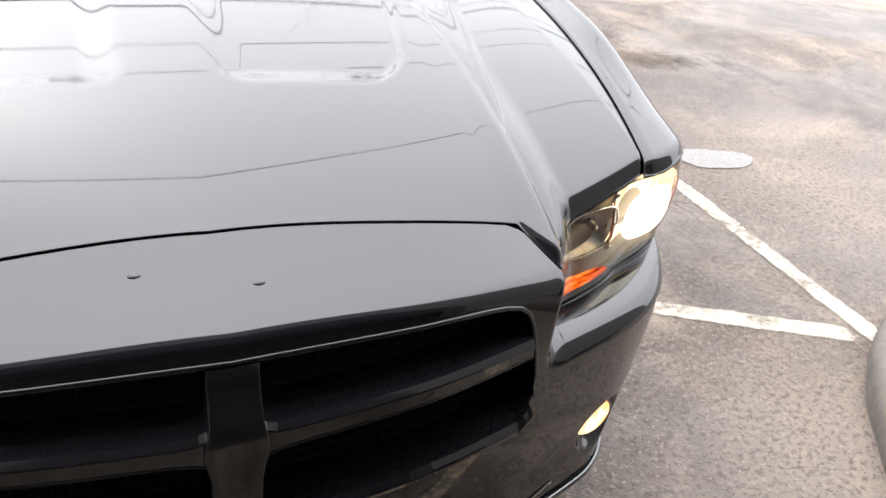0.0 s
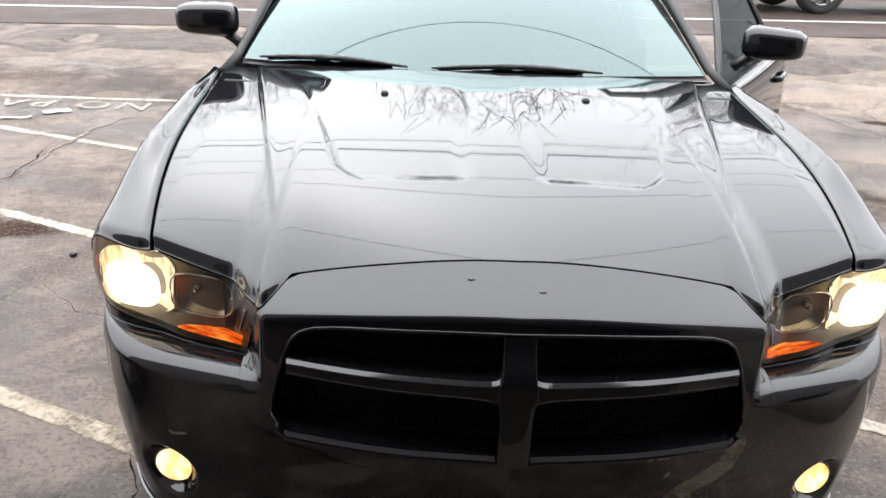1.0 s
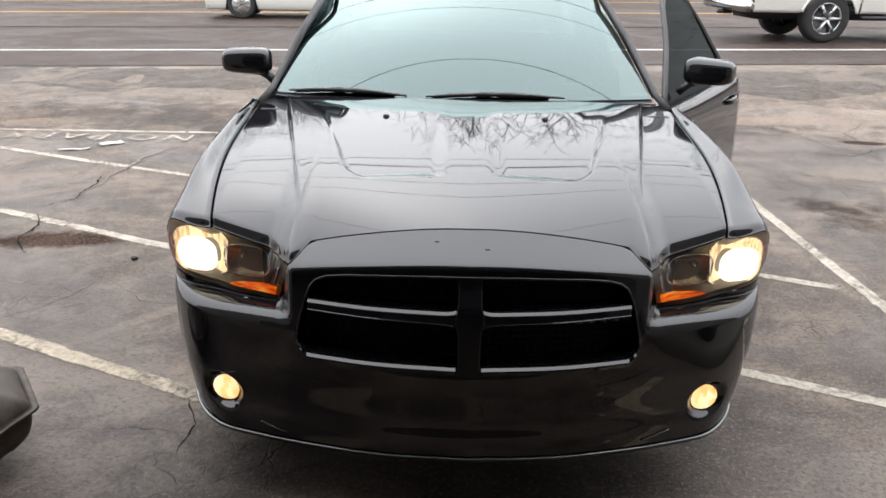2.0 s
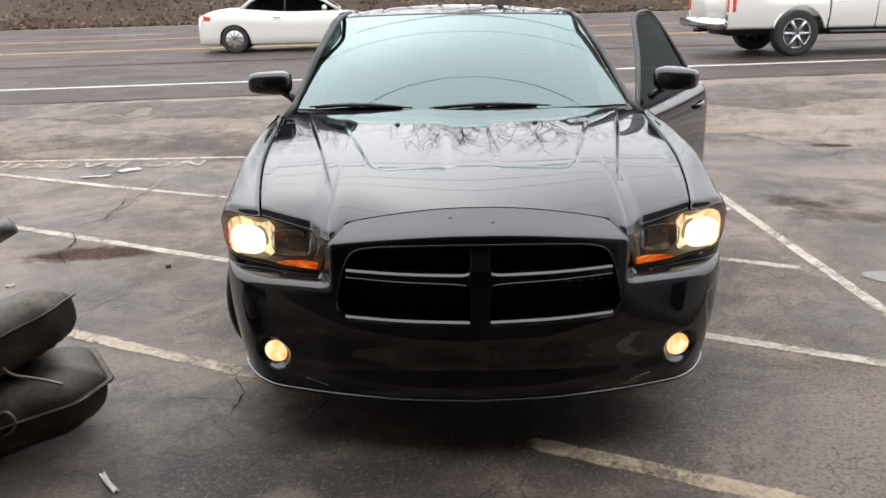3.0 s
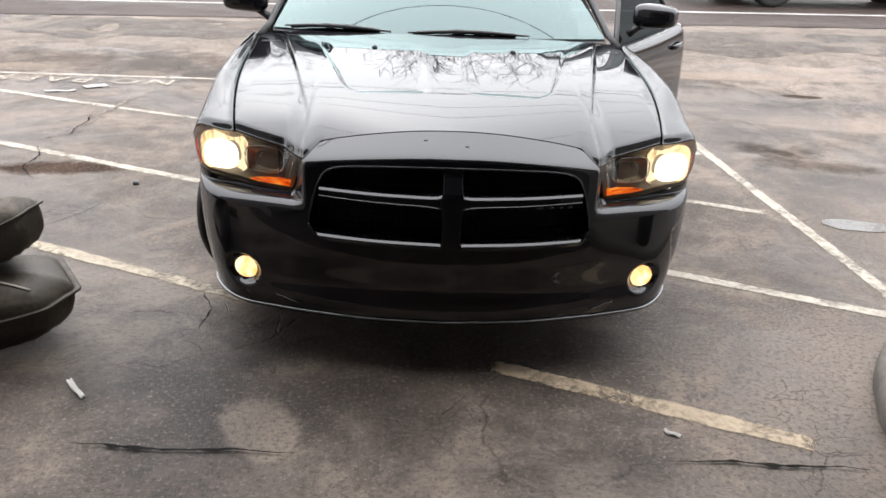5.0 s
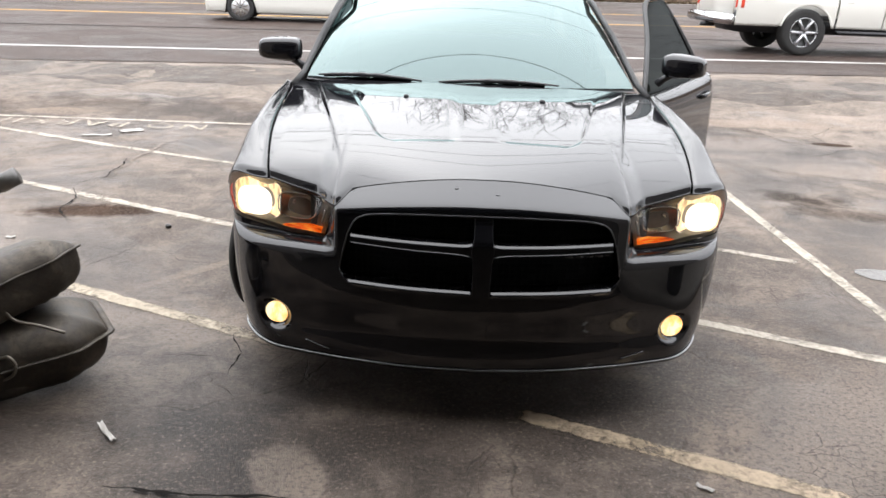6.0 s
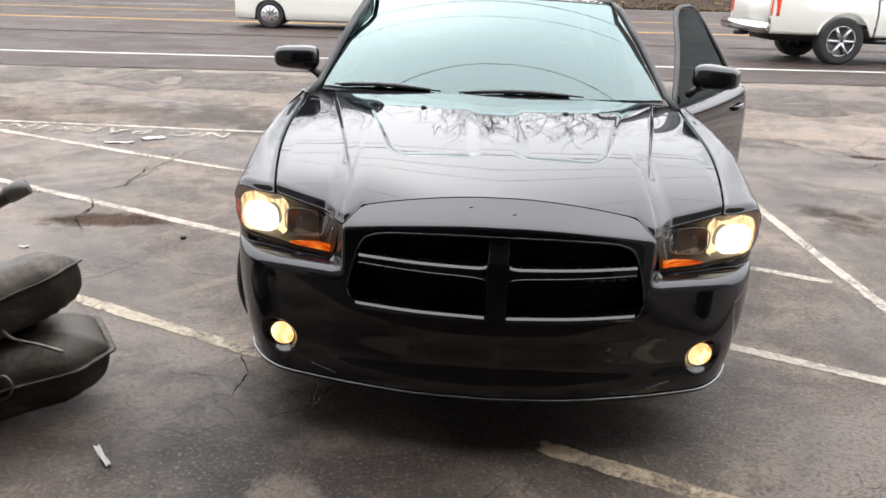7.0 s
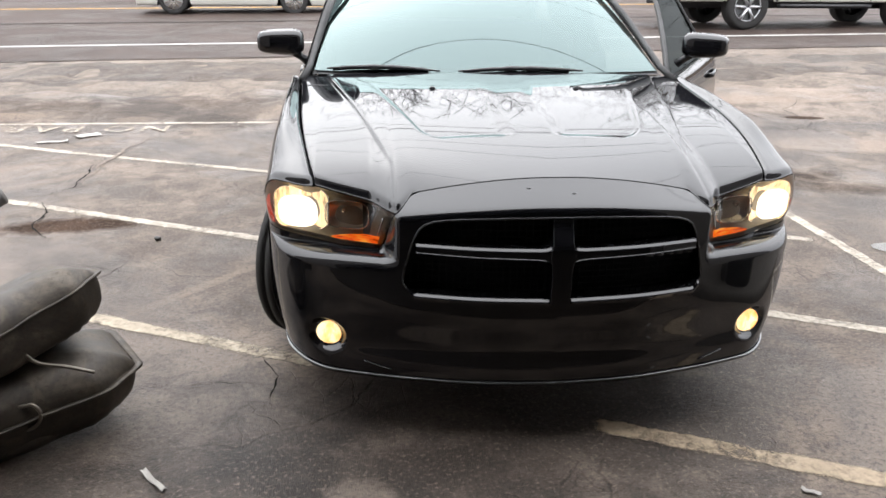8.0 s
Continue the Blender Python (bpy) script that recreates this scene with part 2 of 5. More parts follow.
def rusted(n, l, out):
    b = principled(n, l, out, (0.0354, 0.0283, 0.0215), 0.5, 0.3)
    v = coords(n, l)
    f, g = noisy(n, l, v, 9, 8, 0.7, 0.5), noisy(n, l, v, 55, 5, 0.7)
    c = ramp(n, l, f, [(0.32, (0.0177, 0.0147, 0.012)), (0.5, (0.0443, 0.0359, 0.027)), (0.66, (0.0943, 0.0762, 0.0549))])
    l.new(mixed(n, l, ramp(n, l, g, [(0.52, 0.0), (0.64, 0.6)]), c, (0.0295, 0.0174, 0.00998)), b.inputs["Base Color"])
    l.new(ramp(n, l, f, [(0.35, 0.38), (0.65, 0.62)]), b.inputs["Roughness"])
    bump(n, l, g, b, 0.35, 0.003)


RUST = material("rusty_steel", rusted)
STEEL = plain("dull_steel", (0.10, 0.095, 0.09), 0.4, 0.5, relief=0.1)
WIRE = plain("bare_wire", (0.2, 0.18, 0.15), 0.45, 0.8)
SANDY, DAMP_SHADE = (0.225, 0.172, 0.134), (0.53, 0.53, 0.54)
# First spot: damp asphalt, its colour also darkened as shade under the car's nose.
SPOTS = [(0.05, 0.22, 1.25, 0.70, 0, "MULTIPLY", DAMP_SHADE, 0.85, 0.25), (-1.2, -0.1, 0.8, 0.5, 10, "MULTIPLY", (0.55, 0.55, 0.56), 0.85, 0.5),
         (-2.40, 2.44, 0.34, 0.13, 10, "STAIN", (0.42, 0.30, 0.24), 0.9, 0.3), (2.74, 3.38, 0.30, 0.18, -30, "STAIN", (0.20, 0.19, 0.19), 0.8, 0.5),
         (2.95, 3.05, 0.40, 0.14, -10, "STAIN", (0.6, 0.58, 0.57), 0.6, 0.5), (3.86, 5.38, 0.22, 0.06, -4, "STAIN", (0.24, 0.17, 0.14), 0.95, 0.25),
         (3.1, 2.4, 0.9, 0.5, 10, "MULTIPLY", (0.6, 0.58, 0.57), 0.7, 0.5), (3.0, 4.05, 0.55, 0.16, 3, "MULTIPLY", (0.6, 0.58, 0.58), 0.8, 0.3),
         (3.9, 5.05, 0.9, 0.18, 3, "MULTIPLY", (0.62, 0.6, 0.6), 0.8, 0.3), (3.62, 4.42, 0.70, 0.24, -3, "MIX", SANDY, 0.8, 0.17),
         (2.57, 4.80, 0.24, 0.07, 0, "MIX", SANDY, 0.7, 0.2), (2.85, 5.30, 0.45, 0.22, 3, "MIX", SANDY, 0.6, 0.2), (4.2, 6.15, 2.6, 0.15, 3, "MIX", SANDY, 0.8, 0.2),
         (2.9, 6.80, 0.7, 0.08, 4, "MIX", SANDY, 0.8, 0.2), (-0.60, -0.36, 0.10, 0.19, 25, "MIX", (0.25, 0.20, 0.16), 0.7, 0.14),
         (1.50, -0.10, 0.62, 0.55, 20, "MIX", (0.205, 0.168, 0.140), 0.7, 0.25), (-1.42, 0.93, 0.24, 0.07, -25, "MIX", SANDY, 0.6, 0.28),
         (-3.0, 5.80, 5.5, 0.50, 1, "STAIN", (0.80, 0.81, 0.83), 0.5, 0.4), (-3.95, 5.60, 0.42, 0.15, 3, "MIX", SANDY, 0.75, 0.16), (-2.75, 5.47, 0.20, 0.10, 0, "MIX", SANDY, 0.75, 0.16), (3.0, 1.0, 0.6, 0.9, 0, "MIX", (0.2, 0.165, 0.14), 0.6, 0.6),
         (-3.0, 3.35, 0.8, 0.06, 42, "MIX", SANDY, 0.5, 0.28), (-1.5, 1.35, 0.5, 0.035, 50, "MIX", SANDY, 0.6, 0.22)]
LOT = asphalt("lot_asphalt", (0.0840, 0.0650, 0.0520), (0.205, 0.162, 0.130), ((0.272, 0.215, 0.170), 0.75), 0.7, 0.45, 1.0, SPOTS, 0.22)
ROADTOP = asphalt("road_asphalt", (0.0529, 0.0378, 0.0314), (0.0706, 0.0509, 0.0428), ((0.0834, 0.0605, 0.0515), 0.5), 0.3, 0.25, 0.5, spec=0.12)
APRON = asphalt("broken_concrete", (0.052, 0.040, 0.032), (0.112, 0.088, 0.071), ((0.24, 0.19, 0.152), 0.5), 0.35, 0.7, 3.5, spec=0.15)
EDGE_PALE = asphalt("worn_edge_concrete", (0.115, 0.090, 0.072), (0.215, 0.172, 0.138), ((0.27, 0.22, 0.178), 0.5), 0.25, 0.5, 2.2, spec=0.15)
SLAB = asphalt("garage_slab", (0.026, 0.021, 0.017), (0.048, 0.039, 0.032), ((0.075, 0.060, 0.049), 0.5), 0.6, 0.4, 2.0)
LINE_CREAM = worn_paint("cream_paint", (0.44, 0.375, 0.285), (0.12, 0.096, 0.072))
LINE_WHITE = worn_paint("white_line_paint", (0.585, 0.57, 0.54), (0.15, 0.135, 0.128))
LINE_PALE = worn_paint("pale_lot_paint", (0.46, 0.41, 0.34), (0.12, 0.10, 0.08))
LINE_YELLOW = worn_paint("yellow_line_paint", (0.562, 0.3, 0.045), (0.15, 0.135, 0.12))
CRACK = plain("open_crack", (0.012, 0.011, 0.010), 0.9)
CRACK.node_tree.nodes["Principled BSDF"].inputs["Specular IOR Level"].default_value = 0.05
OILY = plain("dark_stain", (0.0263, 0.0232, 0.0203), 0.3, grain=9, vary=0.5)
SCAR = plain("pale_filled_crack", (0.185, 0.15, 0.122), 0.85, grain=12, vary=0.7)
PAPER = plain("dirty_paper", (0.372, 0.354, 0.324), 0.8, vary=0.15)
WATER = plain("puddle_water", (0.07, 0.06, 0.05), 0.10, relief=0.04)
DARK_STEEL = plain("dark_painted_steel", (0.02, 0.022, 0.021), 0.35, coat=0.3)
WALL = plain("block_wall", (0.12, 0.11, 0.10), 0.85, grain=14, vary=0.25, relief=0.3)
CEILING = plain("ceiling_board", (0.165, 0.158, 0.15), 0.85)
BARK = plain("bark", (0.0525, 0.0435, 0.036), 0.9, grain=25, vary=0.4, relief=0.5)
LITTER = plain("leaf_litter", (0.0386, 0.021, 0.0105), 0.95, grain=5.0, vary=0.8, relief=0.6, depth=0.05)
STRAW = plain("dry_grass", (0.0922, 0.0619, 0.0315), 0.9, grain=0.7, vary=0.8)
LETTERS = worn_paint("faded_lettering", (0.50, 0.44, 0.35), (0.14, 0.115, 0.09))
LINE_TAN = worn_paint("tan_paint", (0.43, 0.335, 0.235), (0.10, 0.08, 0.06))
LEAVES = plain("fallen_leaves", (0.17, 0.105, 0.055), 0.9, grain=0.8, vary=0.9)
KERB = plain("worn_concrete", (0.117, 0.104, 0.0896), 0.8, grain=24, vary=0.45, relief=0.4)


# ---- mesh helpers ----
def smoothstep(a, b, x):
    t = min(1.0, max(0.0, (x - a) / (b - a)))
    return t * t * (3 - 2 * t)


def link(name, bm, mat, smooth=True):
    me = bpy.data.meshes.new(name)
    bmesh.ops.recalc_face_normals(bm, faces=bm.faces)
    bm.to_mesh(me)
    bm.free()
    me.materials.append(mat)
    if smooth:
        me.polygons.foreach_set("use_smooth", [True] * len(me.polygons))
    return new(name, me)


def part(name, bm, mat, parent, label="", smooth=True, thick=0.0):
    ob = link(name, bm, mat, smooth)
    ob.parent = parent
    if thick:
        m = ob.modifiers.new("thickness", "SOLIDIFY")
        m.thickness, m.offset = thick, 0
    return tagged(ob, label)


def thing(name, label, category, at=(0, 0, 0), turn=0.0, group=""):
    ob = new(name)
    ob.empty_display_size = 0.1
    ob.matrix_world = pose(*at, 0, 0, turn)
    return tagged(ob, label, category, group)


def grid(fn, nu, nv, bm=None, loop=False):
    """A sheet through fn(u, v), u and v from 0 to 1."""
    bm = bm or bmesh.new()
    rows = [[bm.verts.new(fn(i / nu, j / nv)) for i in range(nu if loop else nu + 1)] for j in range(nv + 1)]
    for a, b in zip(rows, rows[1:]):
        for i in range(nu):
            k = (i + 1) % nu if loop else i + 1
            bm.faces.new((a[i], a[k], b[k], b[i]))
    return bm


def box(x0, x1, y0, y1, z0, z1, bevel=0.0, bm=None):
    own = bmesh.new()
    bmesh.ops.create_cube(own, size=1)
    for v in own.verts:
        v.co = ((x0 + x1) / 2 + v.co.x * (x1 - x0), (y0 + y1) / 2 + v.co.y * (y1 - y0), (z0 + z1) / 2 + v.co.z * (z1 - z0))
    if bevel:
        bmesh.ops.bevel(own, geom=own.edges[:], offset=bevel, segments=2, affect="EDGES")
    if bm is None:
        return own
    me = bpy.data.meshes.new("join")
    own.to_mesh(me)
    own.free()
    bm.from_mesh(me)
    bpy.data.meshes.remove(me)
    return bm


def tube(points, radii, sides=10, bm=None, flat=1.0, cap=True):
    """A tube along points; radii one number or one a point; flat squeezes it in height."""
    bm = bm or bmesh.new()
    pts = [Vector(p) for p in points]
    rad = radii if isinstance(radii, (list, tuple)) else [radii] * len(pts)
    rings, up = [], Vector((0, 0, 1))
    for i, p in enumerate(pts):
        d = (pts[min(i + 1, len(pts) - 1)] - pts[max(i - 1, 0)]).normalized()
        side = d.cross(up)
        side = side.normalized() if side.length > 1e-3 else Vector((1, 0, 0))
        over = side.cross(d)
        rings.append([bm.verts.new(p + rad[i] * (math.cos(a) * side + flat * math.sin(a) * over)) for a in (2 * math.pi * k / sides for k in range(sides))])
    for a, b in zip(rings, rings[1:]):
        for k in range(sides):
            bm.faces.new((a[k], a[(k + 1) % sides], b[(k + 1) % sides], b[k]))
    if cap:
        bm.faces.new(rings[0][::-1])
        bm.faces.new(rings[-1])
    return bm


def lathe(profile, steps, axis="x", bm=None):
    """Turns (along, radius) pairs round an axis."""
    bm = bm or bmesh.new()
    rings = []
    for s, r in profile:
        ring = []
        for k in range(steps):
            a = 2 * math.pi * k / steps
            c, d = r * math.cos(a), r * math.sin(a)
            ring.append(bm.verts.new((s, c, d) if axis == "x" else (c, s, d) if axis == "y" else (c, d, s)))
        rings.append(ring)
    for a, b in zip(rings, rings[1:]):
        for k in range(steps):
            bm.faces.new((a[k], a[(k + 1) % steps], b[(k + 1) % steps], b[k]))
    return bm


def curve_through(points, steps=14):
    """A smooth line through a few points."""
    p = [Vector(q) for q in points]
    p = [2 * p[0] - p[1], *p, 2 * p[-1] - p[-2]]
    out = []
    for a, b, c, d in zip(p, p[1:], p[2:], p[3:]):
        for k in range(steps):
            t = k / steps
            out.append(0.5 * (2 * b + (c - a) * t + (2 * a - 5 * b + 4 * c - d) * t * t + (3 * b - 3 * c + d - a) * t ** 3))
    return out + [p[-2]]


# ---- the ground: one sheet, level in the lot, rising to the road ----
ROAD_TURN = math.tan(radians(4.6))


def ground_z(x, y):
    s = smoothstep(4.0, 8.8, y)
    far = max(-60.0, min(60.0, x))
    return 0.012 * far * s + 0.26 * s - 0.005 * (min(max(y, 8.8), 14.0) - 8.8)


def sheet(name, mat, xs, ys, lift, across=lambda x: 0.0):
    bm = bmesh.new()
    rows = [[bm.verts.new((x, y + across(x), ground_z(x, y + across(x)) + lift)) for x in xs] for y in ys]
    for a, b in zip(rows, rows[1:]):
        for i in range(len(xs) - 1):
            bm.faces.new((a[i], a[i + 1], b[i + 1], b[i]))
    return link(name, bm, mat)


def spaced(*runs):
    out = []
    for a, b, n in runs:
        out += [a + (b - a) * k / n for k in range(n)]
    return out + [runs[-1][1]]


slope = lambda x: ROAD_TURN * max(-150.0, min(150.0, x))
WIDE = spaced((-900, -60, 12), (-60, 60, 60), (60, 900, 12))
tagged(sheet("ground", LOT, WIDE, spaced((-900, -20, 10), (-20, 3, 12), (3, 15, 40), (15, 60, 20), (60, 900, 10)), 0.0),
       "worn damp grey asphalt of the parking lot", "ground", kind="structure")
tagged(sheet("road", ROADTOP, WIDE, spaced((8.85, 37.5, 50)), 0.015, slope),
       "grey asphalt road with several lanes", "road", kind="structure")


def ragged(name, mat, label, x0, x1, y0, y1, lift, seed, rough=0.3, step=0.25, lean=0.0, top=1.0):
    """A strip along the road with an uneven edge towards the lot; lean and top say how far its edges follow the road's slant."""
    bm, rnd, rows = bmesh.new(), random.Random(seed), []
    n = int((x1 - x0) / step)
    for i in range(n + 1):
        x = x0 + (x1 - x0) * i / n
        low = y0 + rough * (noise.noise((x * 0.9, seed, 0)) + 0.5 * noise.noise((x * 3.1, seed, 4))) + lean * slope(x)
        high = y1 + (0.15 if top == 1.0 else 0.7) * rough * noise.noise((x * 4.0, seed, 9)) + top * slope(x)
        rows.append([bm.verts.new((x, low + (high - low) * k / 6, ground_z(x, low + (high - low) * k / 6) + (lift * (1 + 1.2 * noise.noise((x * 1.7, k * 0.8, seed))) if k else -0.02))) for k in range(7)])
    for a, b in zip(rows, rows[1:]):
        for k in range(6):
            bm.faces.new((a[k], b[k], b[k + 1], a[k + 1]))
    return tagged(link(name, bm, mat), label, "pavement", kind="structure")


ragged("pavement_edge", EDGE_PALE, "pale worn concrete strip beside the road", -14, 14, 6.20, 8.90, 0.006, 3, 0.35, 0.12)
ragged("pavement_edge", APRON, "grey broken asphalt strip beside the road", -6.2, 14, 6.95, 8.36, 0.016, 8, 0.42, 0.08, 0.0, 0.25)


def stripe(name, mat, label, a, b, width, lift=0.003, step=0.04, kind="structure"):
    """A painted line along the ground from a to b, with slightly uneven edges."""
    a, b = Vector(a), Vector(b)
    n = max(2, int((b - a).length / step))
    d = (b - a).normalized()
    side = Vector((-d.y, d.x))
    bm, rows = bmesh.new(), []
    for i in range(n + 1):
        p = a + (b - a) * i / n
        w0 = width / 2 * (1 + 0.12 * noise.noise((p.x * 3, p.y * 3, 1)) + 0.16 * noise.noise((p.x * 14, p.y * 14, 1)))
        w1 = width / 2 * (1 + 0.12 * noise.noise((p.x * 3, p.y * 3, 7)) + 0.16 * noise.noise((p.x * 14, p.y * 14, 7)))
        rows.append([bm.verts.new((q.x, q.y, ground_z(q.x, q.y) + lift)) for q in (p - side * w0 * 1.12, p - side * w0 * 0.7, p, p + side * w1 * 0.7, p + side * w1 * 1.12)])
    for r, s in zip(rows, rows[1:]):
        for k in range(4):
            bm.faces.new((r[k], s[k], s[k + 1], r[k + 1]))
    ob = link(name, bm, mat)
    full = 1.6 if step > 0.5 else 1.0
    left = [full - 1.0 if k in (0, 4) or i in (0, n) else 0.75 * full if i in (1, n - 1) else full for i in range(n + 1) for k in range(5)]
    ob.data.attributes.new("paint_left", "FLOAT", "POINT").data.foreach_set("value", left)
    return tagged(ob, label, "road marking", kind=kind)


LOT_LINE = "worn cream painted parking line on asphalt"
stripe("line_marking", LINE_CREAM, LOT_LINE, (-6.0, 3.10), (-0.80, 0.60), 0.095)
stripe("line_marking", LINE_TAN, LOT_LINE, (0.17, 0.09), (1.25, -0.41), 0.105)
stripe("line_marking", LINE_PALE, LOT_LINE, (-6.5, 4.68), (2.10, 0.55), 0.090)
stripe("line_marking", LINE_PALE, LOT_LINE, (-6.5, 5.76), (0.2, 3.05), 0.080)
stripe("line_marking", LINE_PALE, LOT_LINE, (0.9, 2.45), (2.06, 1.93), 0.085)
stripe("line_marking", LINE_PALE, LOT_LINE, (1.2, 3.62), (2.10, 3.26), 0.08)
stripe("line_marking", LINE_PALE, LOT_LINE, (2.165, 0.38), (2.12, 4.30), 0.090)
stripe("line_marking", LINE_PALE, LOT_LINE, (-9.0, 5.28), (-1.0, 5.34), 0.065)
for y, mat, label, w, x0, x1 in ((10.72, LINE_WHITE, "white painted edge line of the road", 0.16, -120, 120),
                                 (19.85, LINE_YELLOW, "yellow painted centre line of the road", 0.26, -120, 120),
                                 (25.4, LINE_YELLOW, "yellow painted centre line of the road", 0.26, -120, 120),
                                 (28.9, LINE_WHITE, "white dashed lane line of the road", 0.22, -14.5, -9.5),
                                 (28.9, LINE_WHITE, "white dashed lane line of the road", 0.22, 17.5, 24.0),
                                 (36.9, LINE_WHITE, "white painted edge line of the road", 0.2, -120, 120)):
    stripe("line_marking", mat, label, (x0, y + slope(x0)), (x1, y + slope(x1)), w, 0.021, 2.0)
stripe("road_joint", CRACK, "dark tar joint between the road lanes", (-90, 15.2 + slope(-90)), (90, 15.2 + slope(90)), 0.10, 0.021, 0.6)

# ---- lettering painted on the lot, to be read from the road ----
for words, x in (("NO", -2.36), ("PARKING", -3.12)):
    c = bpy.data.curves.new("lettering", "FONT")
    c.body, c.size, c.extrude, c.space_character = words, 0.36, 0.0, 1.22
    ob = new("painted_lettering", c)
    bpy.context.view_layer.update()
    me = bpy.data.meshes.new_from_object(ob.evaluated_get(bpy.context.evaluated_depsgraph_get()))
    bpy.data.objects.remove(ob)
    me.materials.clear()
    me.materials.append(LETTERS)
    me.attributes.new("paint_left", "FLOAT", "POINT").data.foreach_set("value", [0.74] * len(me.vertices))
    ob = new("painted_lettering", me)
    ob.matrix_world = pose(x, 5.25, ground_z(x, 5.12) + 0.006, 0, 0, 180)
    ob.scale = (0.98, 1.0, 1.0)
    tagged(ob, "faded cream lettering painted on the asphalt", "road marking", kind="structure")


def ribbon(points, width, seed, jag=1.0, mat=None, label="open dark crack in the asphalt"):
    """A jagged crack along a few points."""
    bm, rows = bmesh.new(), []
    pts = []
    for a, b in zip(points, points[1:]):
        for k in range(16):
            t = k / 16
            p = Vector(a).lerp(Vector(b), t)
            pts.append(p + jag * 0.018 * Vector((noise.noise((p.x * 17, p.y * 17, seed)), noise.noise((p.x * 17, p.y * 17, seed + 5)))) + jag * 0.05 * Vector((noise.noise((p.x * 4, p.y * 4, seed)), noise.noise((p.x * 4, p.y * 4, seed + 5)))))
    for i, p in enumerate(pts):
        d = (pts[min(i + 1, len(pts) - 1)] - pts[max(0, i - 1)]).normalized()
        w = width * (0.08 + 0.42 * abs(noise.noise((p.x * 16, p.y * 16, seed + 2)))) * min(1, 0.15 + 3 * min(i, len(pts) - 1 - i) / len(pts))
        s = Vector((-d.y, d.x)) * w
        rows.append([bm.verts.new((q.x, q.y, ground_z(q.x, q.y) + 0.008)) for q in (p - s, p + s)])
    for a, b in zip(rows, rows[1:]):
        bm.faces.new((a[0], b[0], b[1], a[1]))
    return tagged(link("ground_crack", bm, mat or CRACK), label, "crack", kind="structure")


for k, (pts, w) in enumerate((
        (((-2.74, 3.04), (-2.64, 3.32), (-2.66, 3.62), (-2.67, 3.95)), 0.034),
        (((-2.76, 2.93), (-2.61, 2.68), (-2.60, 2.45), (-2.40, 2.14)), 0.034),
        (((-1.00, 0.30), (-0.98, 0.52), (-1.06, 0.72)), 0.014),
        (((-1.35, 0.45), (-1.02, 0.40)), 0.008),
        (((2.9, 5.2), (3.5, 4.9), (3.8, 5.2), (4.3, 5.25)), 0.020),
        (((2.7, 6.0), (3.3, 5.6), (3.5, 4.9)), 0.018),
        (((3.8, 5.2), (3.75, 5.7), (4.2, 6.1)), 0.018),
        (((2.25, 4.6), (3.2, 4.2), (4.9, 3.6)), 0.012),
        (((-3.9, 2.1), (-3.4, 2.5)), 0.012),
        (((-1.95, 1.95), (-1.55, 1.55), (-1.2, 1.6)), 0.007),
        (((-2.2, 1.8), (-1.75, 1.62)), 0.008))):
    ribbon(pts, w, k * 3.7)
ribbon(((-2.26, 4.98), (-2.44, 4.83), (-2.53, 4.62), (-2.57, 4.34), (-2.59, 4.03), (-2.6, 3.6), (-2.63, 3.27)), 0.050, 51.0, 1.5, SCAR, "pale filled crack in the asphalt")


def blot(name, mat, label, x, y, rx, ry, turn, lift, seed, category, ragged_by=0.35, height=0.0):
    """A thin uneven patch lying on the ground."""
    bm = bmesh.new()
    ca, sa = math.cos(radians(turn)), math.sin(radians(turn))
    rim = []
    for k in range(40):
        a = 2 * math.pi * k / 40
        r = 1 + ragged_by * (noise.noise((math.cos(a) * 1.6, math.sin(a) * 1.6, seed)) + 0.5 * noise.noise((math.cos(a) * 4, math.sin(a) * 4, seed)))
        u, v = r * rx * math.cos(a), r * ry * math.sin(a)
        px, py = x + u * ca - v * sa, y + u * sa + v * ca
        rim.append(bm.verts.new((px, py, ground_z(px, py) + lift)))
    mid = bm.verts.new((x, y, ground_z(x, y) + lift + height))
    for k in range(40):
        bm.faces.new((rim[k], rim[(k + 1) % 40], mid))
    return tagged(link(name, bm, mat), label, category, kind="structure")


blot("puddle", WATER, "small puddle reflecting the sky", 2.50, 1.76, 0.20, 0.10, -10, 0.004, 11, "puddle", 0.2)


def scrap(label, x, y, length, width, turn, curl, seed):
    """A crumpled scrap of paper."""
    def at(u, v):
        a, b = (u - 0.5) * length, (v - 0.5) * width * (0.95 + 0.06 * math.sin(5 * u + seed))
        z = 0.005 + 0.4 * curl * (abs(u - 0.5) * 2) ** 2 + 0.004 * math.sin(9 * u + 7 * v + seed)
        return (a, b, z)
    ob = link("paper_scrap", grid(at, 10, 4), PAPER)
    ob.matrix_world = pose(x, y, ground_z(x, y), 0, 0, turn)
    m = ob.modifiers.new("thickness", "SOLIDIFY")
    m.thickness = 0.002
    return tagged(ob, label, "litter")


